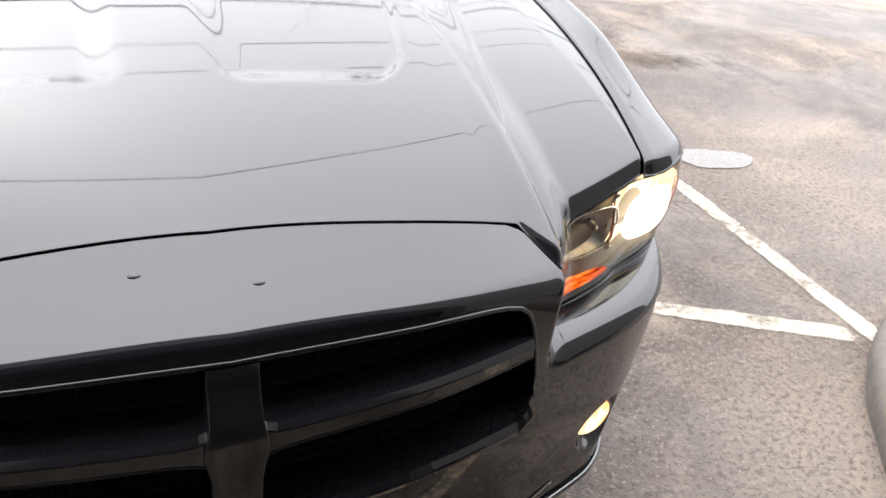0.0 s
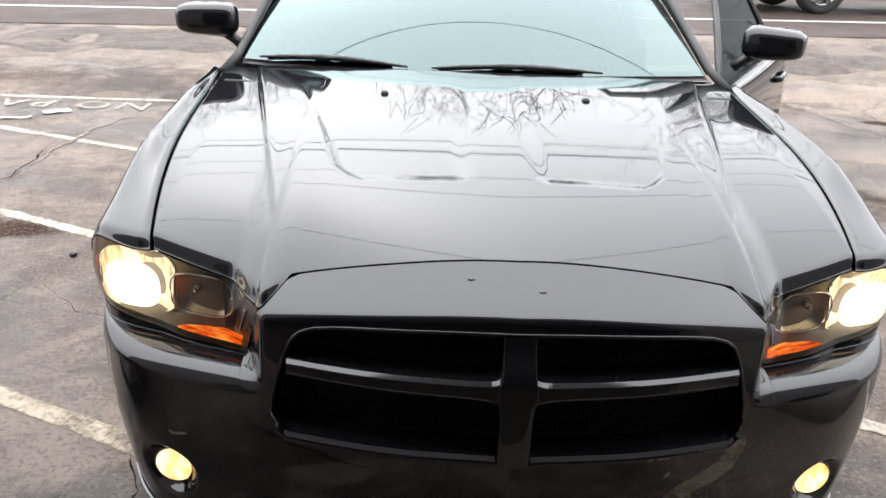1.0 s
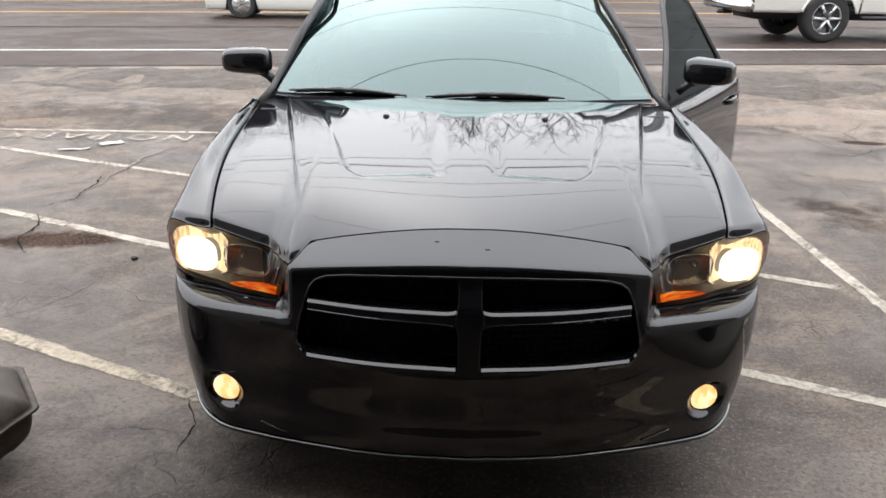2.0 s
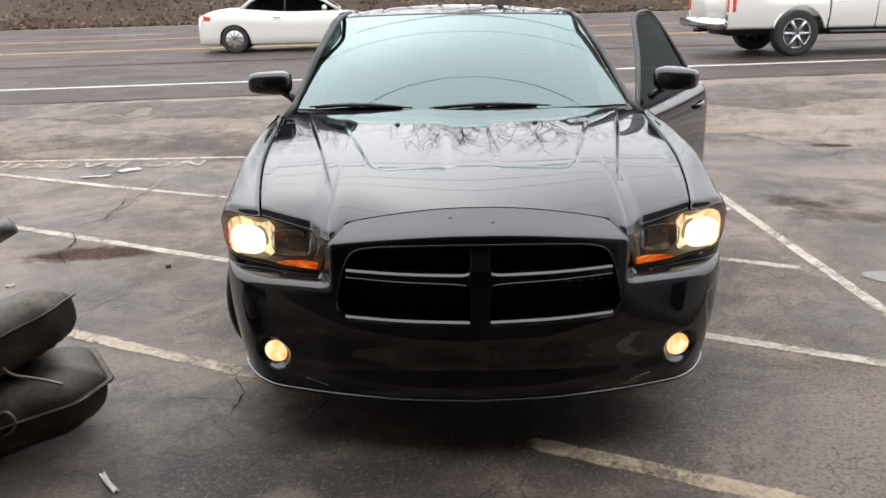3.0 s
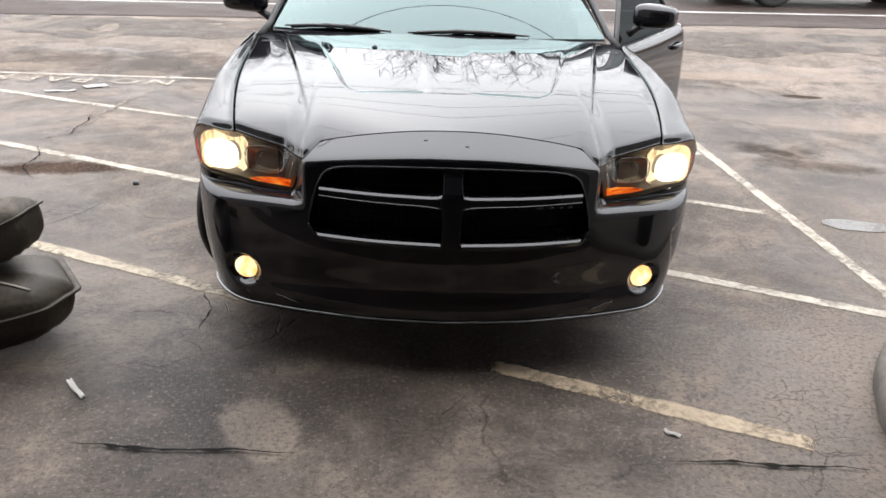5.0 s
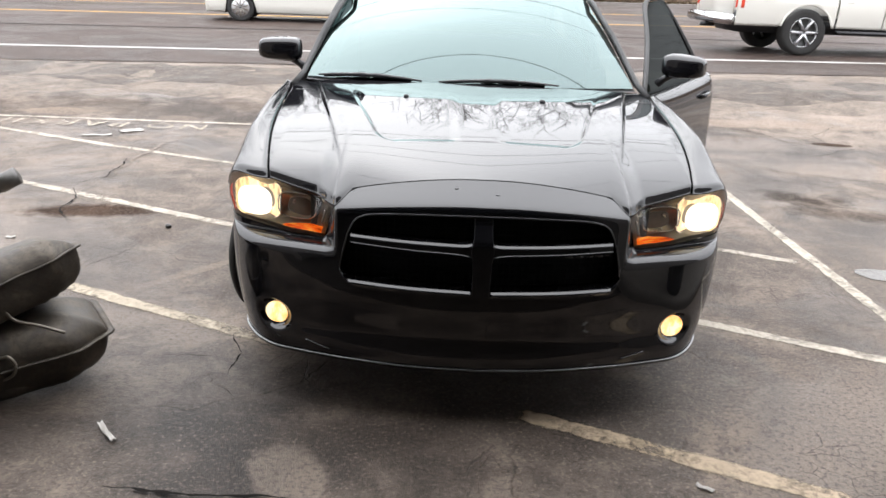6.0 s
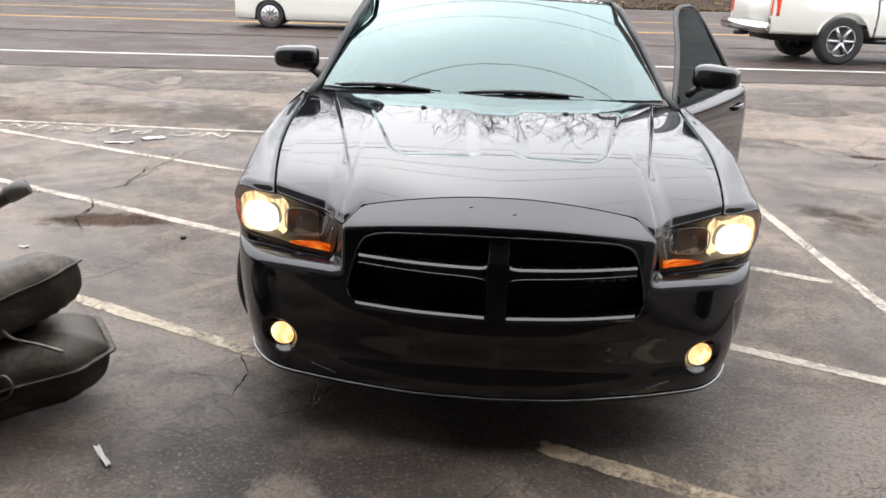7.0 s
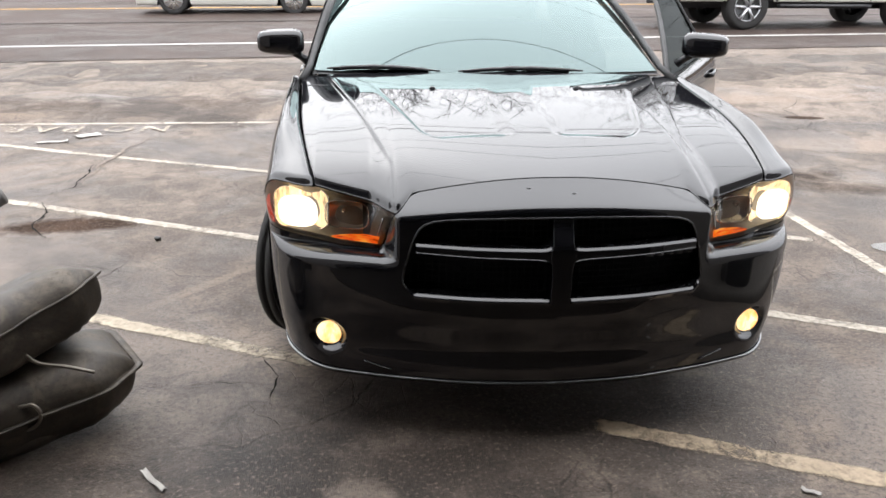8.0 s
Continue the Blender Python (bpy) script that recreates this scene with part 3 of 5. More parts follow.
scrap("crumpled strip of white paper lying on asphalt", -1.285, -0.14, 0.14, 0.020, -50, 0.015, 1)
scrap("small white paper scrap lying on asphalt", 0.755, -0.35, 0.06, 0.02, -35, 0.010, 2)
scrap("flattened white paper scrap lying on asphalt", -3.02, 4.90, 0.20, 0.13, 35, 0.012, 3)
scrap("long white paper scrap lying on asphalt", -3.25, 4.68, 0.25, 0.06, 15, 0.012, 4)
scrap("tiny white paper scrap lying on asphalt", -2.62, 1.86, 0.05, 0.035, 15, 0.006, 6)
stone = bmesh.new()
bmesh.ops.create_icosphere(stone, subdivisions=2, radius=0.02)
for v in stone.verts:
    v.co = v.co * (1 + 0.3 * noise.noise(v.co * 40))
    v.co.z = max(-0.012, v.co.z * 0.7)
tagged(link("stone", stone, OILY), "small dark stone on the asphalt", "stone").matrix_world = pose(-1.80, 2.15, 0.012)

# ---- the garage in whose doorway the camera stands ----
FRONT, DEEP = -0.95, -9.0
wall = box(-14, -1.75, FRONT - 0.25, FRONT, 0, 5.2)
box(1.40, 14, FRONT - 0.25, FRONT, 0, 5.2, bm=wall)
box(-1.75, 1.40, FRONT - 0.25, FRONT, 2.6, 5.2, bm=wall)
tagged(link("wall_front", wall, WALL, False), "painted block front wall with an open garage doorway", "wall", kind="structure")
tagged(link("wall_back", box(-5, 5, DEEP - 0.2, DEEP, 0, 3.6), WALL, False), "grey block wall inside the garage", "wall", kind="structure")
tagged(link("wall_side", box(-5.2, -5, DEEP, FRONT - 0.25, 0, 3.6), WALL, False), "grey block wall inside the garage", "wall", kind="structure")
tagged(link("wall_side", box(5, 5.2, DEEP, FRONT - 0.25, 0, 3.6), WALL, False), "grey block wall inside the garage", "wall", kind="structure")
tagged(link("ceiling", box(-5.2, 5.2, DEEP - 0.2, FRONT - 0.25, 3.6, 3.8), CEILING, False), "plain garage ceiling", "ceiling", kind="structure")
tagged(link("floor", box(-5, 5, DEEP, -0.84, -0.1, 0.006), SLAB, False), "stained concrete slab of the garage", "floor", kind="structure")
ribbon(((-1.2, -0.455), (-0.9, -0.465), (-0.45, -0.485)), 0.032, 51, 0.55)
ribbon(((0.67, -0.50), (1.0, -0.51), (1.35, -0.53)), 0.032, 57, 0.55)

# ---- a round-nosed concrete kerb beside the doorway, with a bucket on it ----
def island(u, v):
    r, z = ((1.46, -0.02), (1.465, 0.05), (1.455, 0.085), (1.43, 0.098), (1.2, 0.10), (0.6, 0.10), (0.0, 0.10))[int(round(v * 6))]
    r *= 1 + 0.006 * noise.noise((u * 30, z * 9, 3))
    if u < 0.3:
        return (7.0 - 4.09 * u / 0.3, max(FRONT + 0.004, -0.725 + r), z)
    a = math.pi * (0.5 + 0.72 * (u - 0.3) / 0.7)
    return (2.91 + r * math.cos(a), max(FRONT + 0.004, -0.725 + r * math.sin(a)), z)


tagged(link("kerb", grid(island, 90, 6), KERB), "worn round-nosed concrete kerb beside the doorway", "kerb", kind="structure")
bucket = thing("bucket", "black plastic bucket standing on the concrete kerb", "bucket", (1.715, -0.36, 0.10))
part("shell", lathe([(0.0, 0.001), (0.0, 0.135), (0.15, 0.146), (0.30, 0.157), (0.305, 0.150), (0.29, 0.147), (0.02, 0.128), (0.02, 0.001)], 40, "z"), DARK_STEEL, bucket)
part("rim", lathe([(0.300, 0.156), (0.300, 0.164), (0.315, 0.166), (0.322, 0.160), (0.315, 0.150), (0.305, 0.148)], 40, "z"), DARK_STEEL, bucket)
part("band", lathe([(0.225, 0.150), (0.225, 0.158), (0.235, 0.159), (0.24, 0.152)], 40, "z"), DARK_STEEL, bucket)

# ---- the black sedan ----
car = thing("car", "glossy black four-door sedan with lit lamps and open driver door", "car")


def fitted(points, degree):
    xs, ys = zip(*points)
    k = np.polyfit(xs, ys, degree)
    return lambda x: float(np.polyval(k, x))


# Plan of the front, from the middle round the corner to the side.
PLAN = curve_through([(0, 0, 0), (0.25, 0.018, 0), (0.45, 0.060, 0), (0.60, 0.103, 0), (0.75, 0.158, 0), (0.85, 0.222, 0),
                      (0.915, 0.305, 0), (0.945, 0.40, 0), (0.955, 0.52, 0), (0.957, 0.70, 0), (0.957, 1.0, 0)], 12)
WAY = [0.0]
for a, b in zip(PLAN, PLAN[1:]):
    WAY.append(WAY[-1] + (b - a).length)
PX, PY = [p.x for p in PLAN], [p.y for p in PLAN]


def plan(s):
    """Place and inward direction at s metres along the plan."""
    x, y = np.interp(s, WAY, PX), np.interp(s, WAY, PY)
    x1, y1 = np.interp(s + 0.02, WAY, PX), np.interp(s + 0.02, WAY, PY)
    x0, y0 = (np.interp(s - 0.02, WAY, PX), np.interp(s - 0.02, WAY, PY)) if s > 0.02 else (-np.interp(0.02 - s, WAY, PX), np.interp(0.02 - s, WAY, PY))
    d = Vector((x1 - x0, y1 - y0)).normalized()
    return float(x), float(y), -d.y, d.x


def way_at(x):
    return float(np.interp(x, PX[:-14], WAY[:-14]))


LOW = lambda z: 0.010 * math.exp(-((z - 0.345) / 0.065) ** 2)
grille_top = lambda x: 0.830 - 0.17 * x * x
TIP = way_at(0.944) + 0.035


def shelf(z):
    """How far the ledge under the headlight has gone back at height z: a rounded front edge, then nearly level."""
    t = min(1.0, max(0.0, (z - 0.604) / 0.036))
    return 1 - (1 - t ** 1.5) ** (1 / 3)


def fascia(s, z, side=1):
    """The front's skin at s along the plan and height z."""
    x, y, nx, ny = plan(abs(s))
    off = LOW(z) * (1 - smoothstep(0.60, 0.86, x)) if z < 0.64 else 0.0
    off += 0.045 * max(0.0, (0.58 - z) / 0.36) ** 2 * smoothstep(0.72, 0.94, x)
    off += (0.088 * shelf(z) + 0.10 * max(0.0, z - 0.66)) * smoothstep(0.505, 0.562, x) * (1 - smoothstep(way_at(0.80), TIP, abs(s)))
    if z < 0.5:
        off += 0.027 * math.exp(-((((x - 0.754) / 0.064) ** 2 + ((z - 0.344) / 0.056) ** 2) ** 4))
    if x < 0.60:
        d = z - grille_top(x)
        off += 2.42 * 0.5 * (d + math.sqrt(d * d + 0.008 ** 2)) * (1 - 0.4 * smoothstep(0.47, 0.56, x))
    b = smoothstep(0.57, 0.80, x)
    return Vector((side * (1 if s >= 0 else -1) * (x + b * nx * off), y + (1 - b + b * ny) * off, z))


def front_at(x, z):
    """The front's skin at x and height z."""
    return fascia(math.copysign(way_at(abs(x)), x), z)




def hood_edge_z(x):
    x = abs(x)
    if x < 0.46:
        return 0.89 - 0.25 * x * x
    return float(np.interp(x, [0.46, 0.485, 0.52, 0.6, 0.7, 0.78], [0.837, 0.815, 0.787, 0.800, 0.820, 0.837]))


LAMP_EDGE_Y = fitted([(0.46, 0.178), (0.6, 0.222), (0.7, 0.255), (0.78, 0.287)], 2)
EDGE_X = [0.005 * k for k in range(106)]
EDGE_Y = [front_at(x + 1e-4, hood_edge_z(x)).y + 0.0015 for x in EDGE_X]


def HOOD_EDGE_Y(x):
    """How far back the hood's front edge lies."""
    x = abs(x)
    b = smoothstep(0.515, 0.60, x)
    return float(np.interp(x, EDGE_X, EDGE_Y)) * (1 - b) + LAMP_EDGE_Y(x) * b


SEAM_X = fitted([(0.278, 0.779), (0.41, 0.803), (0.5, 0.818), (0.65, 0.838), (0.87, 0.858), (1.27, 0.882), (1.4, 0.893), (1.55, 0.904)], 3)
SEAM_Z = fitted([(0.285, 0.845), (0.45, 0.897), (0.7, 0.940), (1.15, 0.982), (1.55, 1.012)], 3)
CROWN_Z = fitted([(0.147, 0.890), (0.25, 0.917), (0.4, 0.945), (0.75, 0.987), (1.0, 1.011), (1.25, 1.032), (1.46, 1.045)], 3)


def hood_main(x, y):
    ax = abs(x)
    low, high = SEAM_Z(y), CROWN_Z(y)
    return low + (high - low) * (1 - min(1.0, ax / SEAM_X(y)) ** 2.2)


def hood_z(x, y):
    ax = abs(x)
    ye = HOOD_EDGE_Y(ax)
    back, lamps = max(0.0, y - ye), smoothstep(0.44, 0.54, ax)
    drop, lip = hood_main(x, ye) - hood_edge_z(x), 0.019 * lamps
    z = hood_main(x, y) - (drop - lip) * math.exp(-back / (0.13 + 0.11 * lamps)) - lip * math.exp(-(back / 0.013) ** 2)
    crease = 0.446 + 0.213 * y
    fold = math.exp(-((ax - crease) / 0.0075) ** 2)
    z += 0.0015 * fold * smoothstep(0.26, 0.5, y) - 0.009 * smoothstep(crease - 0.003, crease + 0.011, ax) * smoothstep(0.28, 0.55, y) * (1 - smoothstep(crease + 0.02, SEAM_X(y), ax))
    # a scoop on each side: straight outer edge, front edge and inner edge with rounded corners
    outer, front, inner = 0.432 + 0.243 * (y - 0.62) - ax, y - 0.462, ax - 0.064
    deep = min(0.14 - math.hypot(max(0.14 - 1.45 * outer, 0.0), max(0.14 - front, 0.0)), 0.6 * (0.06 - math.hypot(max(0.06 - inner, 0.0), max(0.06 - front, 0.0))))
    z -= 0.0085 * smoothstep(-0.003, 0.040, deep) * (1 - smoothstep(0.58, 1.38, y))
    return z


def hood_skin(u, v):
    x = (u * 2 - 1)
    y0 = 0.2
    for _ in range(6):
        y0 = HOOD_EDGE_Y(min(0.78, abs(x) * (SEAM_X(y0) * 0.998 - 0.003)))
    y1 = 1.440 + 0.13 * x * x
    y = y0 + (y1 - y0) * v ** 1.25
    px = x * (SEAM_X(y) * 0.998 - 0.003)
    ye = HOOD_EDGE_Y(min(0.78, abs(px)))
    y = max(y, ye)
    return (px, y, hood_z(px, y))


part("hood", grid(hood_skin, 380, 220), BLACK_PAINT, car, "black hood with two shallow scoops", thick=0.003)

# Grille opening and the skin round it, in (s, height) round a middle.
def polar(loop, steps):
    """Where rays from the middle (0, 0.65) meet a closed outline."""
    pts = [Vector((a, b - 0.65)) for a, b in loop]
    out = []
    for k in range(steps):
        a = 2 * math.pi * (k + 0.5) / steps
        d, best = Vector((math.cos(a), math.sin(a))), 0.0
        for p, q in zip(pts, pts[1:] + pts[:1]):
            e = q - p
            det = d.x * -e.y + d.y * e.x
            if abs(det) > 1e-12:
                t = (p.x * -e.y + p.y * e.x) / det
                w = (d.x * p.y - d.y * p.x) / det
                if -1e-6 <= w <= 1 + 1e-6 and t > 0:
                    best = max(best, t)
        out.append((best * d.x, 0.65 + best * d.y))
    return out


def both_sides(half):
    return half + [(-a, b) for a, b in half[::-1]]


OPENING = [(p.x, p.y) for p in curve_through([(0.0, 0.799, 0), (0.2, 0.795, 0), (0.36, 0.784, 0), (0.430, 0.764, 0), (0.458, 0.72, 0), (0.476, 0.665, 0),
                                             (0.491, 0.605, 0), (0.495, 0.565, 0), (0.480, 0.540, 0), (0.4, 0.533, 0), (0.2, 0.524, 0), (0.0, 0.520, 0)], 8)]
NOSE = [(0.04 * k, hood_edge_z(0.04 * k) - 0.0008) for k in range(12)] + [(0.465, 0.8315), (0.487, 0.812), (0.520, 0.784), (0.545, 0.72), (0.566, 0.655), (0.566, 0.60), (0.566, 0.22), (0.3, 0.22), (0.0, 0.22)]
INNER, OUTER = polar(both_sides(OPENING), 420), polar(both_sides(NOSE), 420)


def nose_skin(u, v):
    k = int(round(u * 420)) % 420
    (a, b), (c, d) = INNER[k], OUTER[k]
    if v < 0.15:
        t = v / 0.15
        p = front_at(a, b)
        return p + Vector((0, 0.055 * (1 - t) ** 1.6, 0)) + 0.012 * (1 - t) ** 2 * Vector((-a, 0, 0.65 - b)).normalized()
    t = (v - 0.15) / 0.85
    return front_at(a + (c - a) * t, b + (d - b) * t)


bumper = part("front_bumper", grid(nose_skin, 420, 40, loop=True), BLACK_PAINT, car, "glossy black front bumper and nose")


# Bumper corners, under the headlights and round to the wheel arch.
def lamp_bottom(s):
    return 0.645 + 0.024 * smoothstep(way_at(0.7), TIP, s)


def corner_skin(side):
    s0, s1 = way_at(0.566), way_at(0.944) + 0.205
    def at(u, v):
        s = s0 + (s1 - s0) * u
        top = lamp_bottom(s) + 0.004 * smoothstep(TIP - 0.02, TIP + 0.02, s)
        if v < 0.5:
            z = 0.22 + 0.384 * (0.62 * v / 0.35 if v < 0.35 else 0.62 + 0.38 * (v - 0.35) / 0.15)
        elif v < 0.95:
            z = 0.604 + 0.036 * (1 - (1 - (v - 0.5) / 0.45) ** 3) ** (1 / 1.5)
        else:
            z = 0.640 + (top - 0.640) * (v - 0.95) / 0.05
        return fascia(s, z, side)
    return at


for side in (-1, 1):
    part("bumper_corner", grid(corner_skin(side), 150, 120), BLACK_PAINT, bumper)


def lip_skin(u, v):
    s = (u * 2 - 1) * (way_at(0.944) + 0.20)
    p, q = fascia(s, 0.235), fascia(s, 0.222)
    a = v * 1.5 * math.pi
    x, y, nx, ny = plan(abs(s))
    sgn = 1 if s >= 0 else -1
    r = 0.0065
    out = Vector((-sgn * nx, -ny, 0))
    return q + out * (0.004 + r * math.sin(a)) + Vector((0, 0, r * math.cos(a)))


part("lip", grid(lip_skin, 120, 10), GLOSS_PLASTIC, bumper, "thin glossy lower lip")


def under_skin(u, v):
    s = (u * 2 - 1) * (way_at(0.944) + 0.20)
    p = fascia(s, 0.22)
    return (p.x * (1 - 0.1 * v), p.y + 0.5 * v, 0.215 - 0.01 * v)


part("undertray", grid(under_skin, 60, 6), BLACK_PLASTIC, car)

# Grille: dark mesh behind a cross of glossy bars.
grille = part("grille", grid(lambda u, v: front_at((u * 2 - 1) * 0.53, 0.50 + 0.31 * v) * 1.0 + Vector((0, 0.075, 0)), 40, 14), DEEP_BLACK, car, "black grille with a cross of bars")
mesh = bmesh.new()
for k in range(44):
    a = -0.49 + 0.98 * k / 43
    tube([front_at(a, 0.53 + 0.25 * t / 4) + Vector((0, 0.062, 0)) for t in range(5)], 0.0022, 5, mesh)
for k in range(13):
    z = 0.533 + 0.245 * k / 12
    tube([front_at(-0.48 + 0.96 * t / 20, z) + Vector((0, 0.062, 0)) for t in range(21)], 0.0022, 5, mesh)
part("grille_mesh", mesh, DEEP_BLACK, grille)


def bar_skin(side):
    """A bar from the middle to the side of the opening, with a bright upper chamfer."""
    def at(u, v):
        x = 0.03 + 0.425 * u
        top, low = 0.703 + 0.004 * u + 0.014 * math.exp(-(u * 0.44) / 0.012), 0.667 + 0.010 * u - 0.012 * math.exp(-(u * 0.44) / 0.02)
        ring = [(0.075, top), (0.0100, top), (0.0012, top - 0.0063), (0.0, top - 0.009), (0.0, low + 0.0045), (-0.0015, low + 0.0033), (-0.0018, low + 0.001), (0.0, low), (0.075, low)]
        d, z = ring[int(round(v * 8))]
        p = front_at(x, 0.69)
        return (side * p.x, p.y + d - 0.020 - 0.008 * (1 - u), z)
    return at


def sill_skin(side):
    """The chamfered lower edge of the opening, turned up at its outer end."""
    def at(u, v):
        x = 0.036 + 0.446 * u
        top = 0.537 + 0.004 * u + 0.020 * smoothstep(0.93, 1.0, u) ** 2
        d, z = [(0.08, top), (0.0100, top), (0.0012, top - 0.0063), (-0.001, top - 0.010), (0.002, top - 0.020), (0.045, top - 0.024)][int(round(v * 5))]
        p = front_at(x, 0.54)
        return (side * p.x, p.y + d - 0.028 - 0.006 * (1 - u), z)
    return at


for side in (-1, 1):
    part("grille_bar", grid(bar_skin(side), 60, 8), BLACK_PAINT, grille, "glossy black grille bar", smooth=False)
    part("grille_sill", grid(sill_skin(side), 70, 5), BLACK_PAINT, grille, "glossy black chamfered lower edge of the grille", smooth=False)


def post_skin(u, v):
    z = 0.517 + 0.280 * u
    half = 0.032 + 0.008 * math.exp(-((z - 0.683) / 0.03) ** 2)
    ring = [(-1, 0.075), (-1, 0.003), (-0.97, 0.0005), (-0.93, 0.0), (-0.35, -0.001), (0.35, -0.001), (0.93, 0.0), (0.97, 0.0005), (1, 0.003), (1, 0.075)]
    a, d = ring[int(round(v * 9))]
    p = front_at(0.0, min(z, 0.76))
    return (a * half, p.y + d - 0.004 - 0.030 * (1 - smoothstep(0.70, 0.79, z)), z)


part("grille_post", grid(post_skin, 40, 9), BLACK_PAINT, grille, "glossy black grille post")
badge = bmesh.new()
for k in range(5):
    x = 0.295 + 0.036 * k
    p = front_at(x, 0.645)
    box(x, x + 0.028, p.y + 0.030, p.y + 0.036, 0.644, 0.655, 0.002, badge)
rim = [Vector(front_at(a, b)) + Vector((0, 0.000, 0)) for a, b in INNER[::3]]
part("grille_rim", tube(rim + rim[:1], 0.0042, 8, cap=False), BLACK_PAINT, grille, "glossy black rim round the grille")
part("badge", badge, plain("grey_badge", (0.16, 0.16, 0.165), 0.3, 0.8), grille, "small grey plain badge")
for x, z in ((-0.094, 0.868), (0.046, 0.858)):
    chip = bmesh.new()
    bmesh.ops.create_icosphere(chip, subdivisions=2, radius=0.008)
    p = front_at(x, z)
    for v in chip.verts:
        v.co = Vector((v.co.x, v.co.y * 0.5 + v.co.z * 0.05, v.co.z * 0.22)) + p
    part("paint_chip", chip, plain("chipped_primer", (0.035, 0.035, 0.037), 0.5), bumper, "small grey paint chip")


# Fenders: from the hood seam over the shoulder to the wheel arch.
AXLE, AXLE_BACK, WHEEL = 0.955, 4.01, 0.352


def section(y, v, xs, zs, zb=0.66, xw=0.957):
    a = v * math.pi / 2
    return xs + (xw - xs) * math.sin(a) ** 0.85, zs - (zs - zb) * (1 - math.cos(a)) ** 1.35


def crest(y, v):
    """A fender's section, from the hood seam over a full, slightly raised shoulder to the flank."""
    a = v * math.pi / 2
    u, w = math.sin(a) ** 0.5, max(0.0, math.cos(a)) ** 0.5
    xs, zs = SEAM_X(y) + 0.003, SEAM_Z(y) - 0.002
    rise = 0.034 * smoothstep(0.42, 0.75, y) * (1 - 0.5 * smoothstep(1.2, 1.55, y)) * smoothstep(0.0, 0.7, u)
    return xs + (0.957 - xs) * u, 0.66 + (zs + rise - 0.66) * w


def fender_edge_y(v):
    u = math.sin(v * math.pi / 2) ** 0.5
    return 0.281 + 0.118 * u * u + 0.09 * smoothstep(0.78, 1.0, v)


def fender_skin(side):
    def at(u, v):
        y0 = fender_edge_y(v)
        y = y0 + (1.535 - y0) * u ** 1.6
        back = y - y0
        roll = 0.009 * math.exp(-back / 0.24) - 0.019 * math.exp(-(back / 0.013) ** 2)
        x, z = crest(y, v)
        flare = 0.010 * math.exp(-((y - AXLE) / 0.42) ** 2) * smoothstep(0.5, 1, v)
        return (side * (x + flare), y, z + roll * (1 - v))
    return at


def arch_low(y, axle, sill=0.23):
    r = WHEEL + 0.045
    d = abs(y - axle)
    return max(sill, 0.345 + math.sqrt(r * r - d * d)) if d < r else sill


def flank_skin(side, y0, y1, axle, top=0.66, sill=0.23):
    def at(u, v):
        y = y0 + (y1 - y0) * u
        low = min(arch_low(y, axle, sill), top - 0.002)
        z = low + (top - low) * v
        flare = 0.010 * math.exp(-((y - axle) / 0.42) ** 2)
        tuck = 0.055 * max(0.0, (0.42 - z) / 0.2) ** 2
        crease = 0.006 * math.exp(-((z - 0.62) / 0.03) ** 2)
        return (side * (0.957 + flare - tuck + crease * 0), y, z)
    return at


def tip_line(v):
    """Where the fender's front edge runs."""
    p = fender_skin(1)(0, v)
    return Vector(p)


for side in (-1, 1):
    bm = grid(fender_skin(side), 90, 64)
    grid(flank_skin(side, 0.485, 1.535, AXLE), 56, 12, bm)
    part("fender", bm, BLACK_PAINT, car, thick=0.005)
    # wheel housing
    part("wheel_housing", grid(lambda u, v: (side * (0.55 + 0.39 * v), AXLE - (WHEEL + 0.06) * math.cos(math.pi * u), 0.345 + (WHEEL + 0.06) * math.sin(math.pi * u)), 24, 2), BLACK_PLASTIC, car)
    part("wheel_housing", grid(lambda u, v: (side * (0.55 + 0.39 * v), AXLE_BACK - (WHEEL + 0.06) * math.cos(math.pi * u), 0.345 + (WHEEL + 0.06) * math.sin(math.pi * u)), 24, 2), BLACK_PLASTIC, car)


# Headlights: a clear lens over a dark shell, a lit bowl, a second bowl and an amber bar.
def lamp_curves(t):
    """Lower and upper edge of the lamp at t from the grille side to the outer tip."""
    s = way_at(0.563) + (TIP + 0.012 - way_at(0.563)) * t
    low = fascia(s, lamp_bottom(s) + 0.004)
    if t < 0.5:
        x = 0.522 + (0.783 - 0.522) * t / 0.5
        high = Vector((x, HOOD_EDGE_Y(x), hood_edge_z(x) - 0.004))
    else:
        high = tip_line((t - 0.5) / 0.5 * 0.86) + Vector((0, -0.001, -0.002))
    return low, high


def lamp_at(t, v, depth):
    low, high = lamp_curves(t)
    p = low.lerp(high, v)
    s = way_at(0.563) + (TIP + 0.012 - way_at(0.563)) * t
    x, y, nx, ny = plan(s)
    bulge = -0.014 * math.sin(math.pi * v) * min(1, 6 * t, 6 * (1 - t))
    room = min(1.0, 5 * v, 5 * (1 - v), 8 * t, 8 * (1 - t))
    return p + Vector((nx, ny, 0)) * (bulge + depth * room)


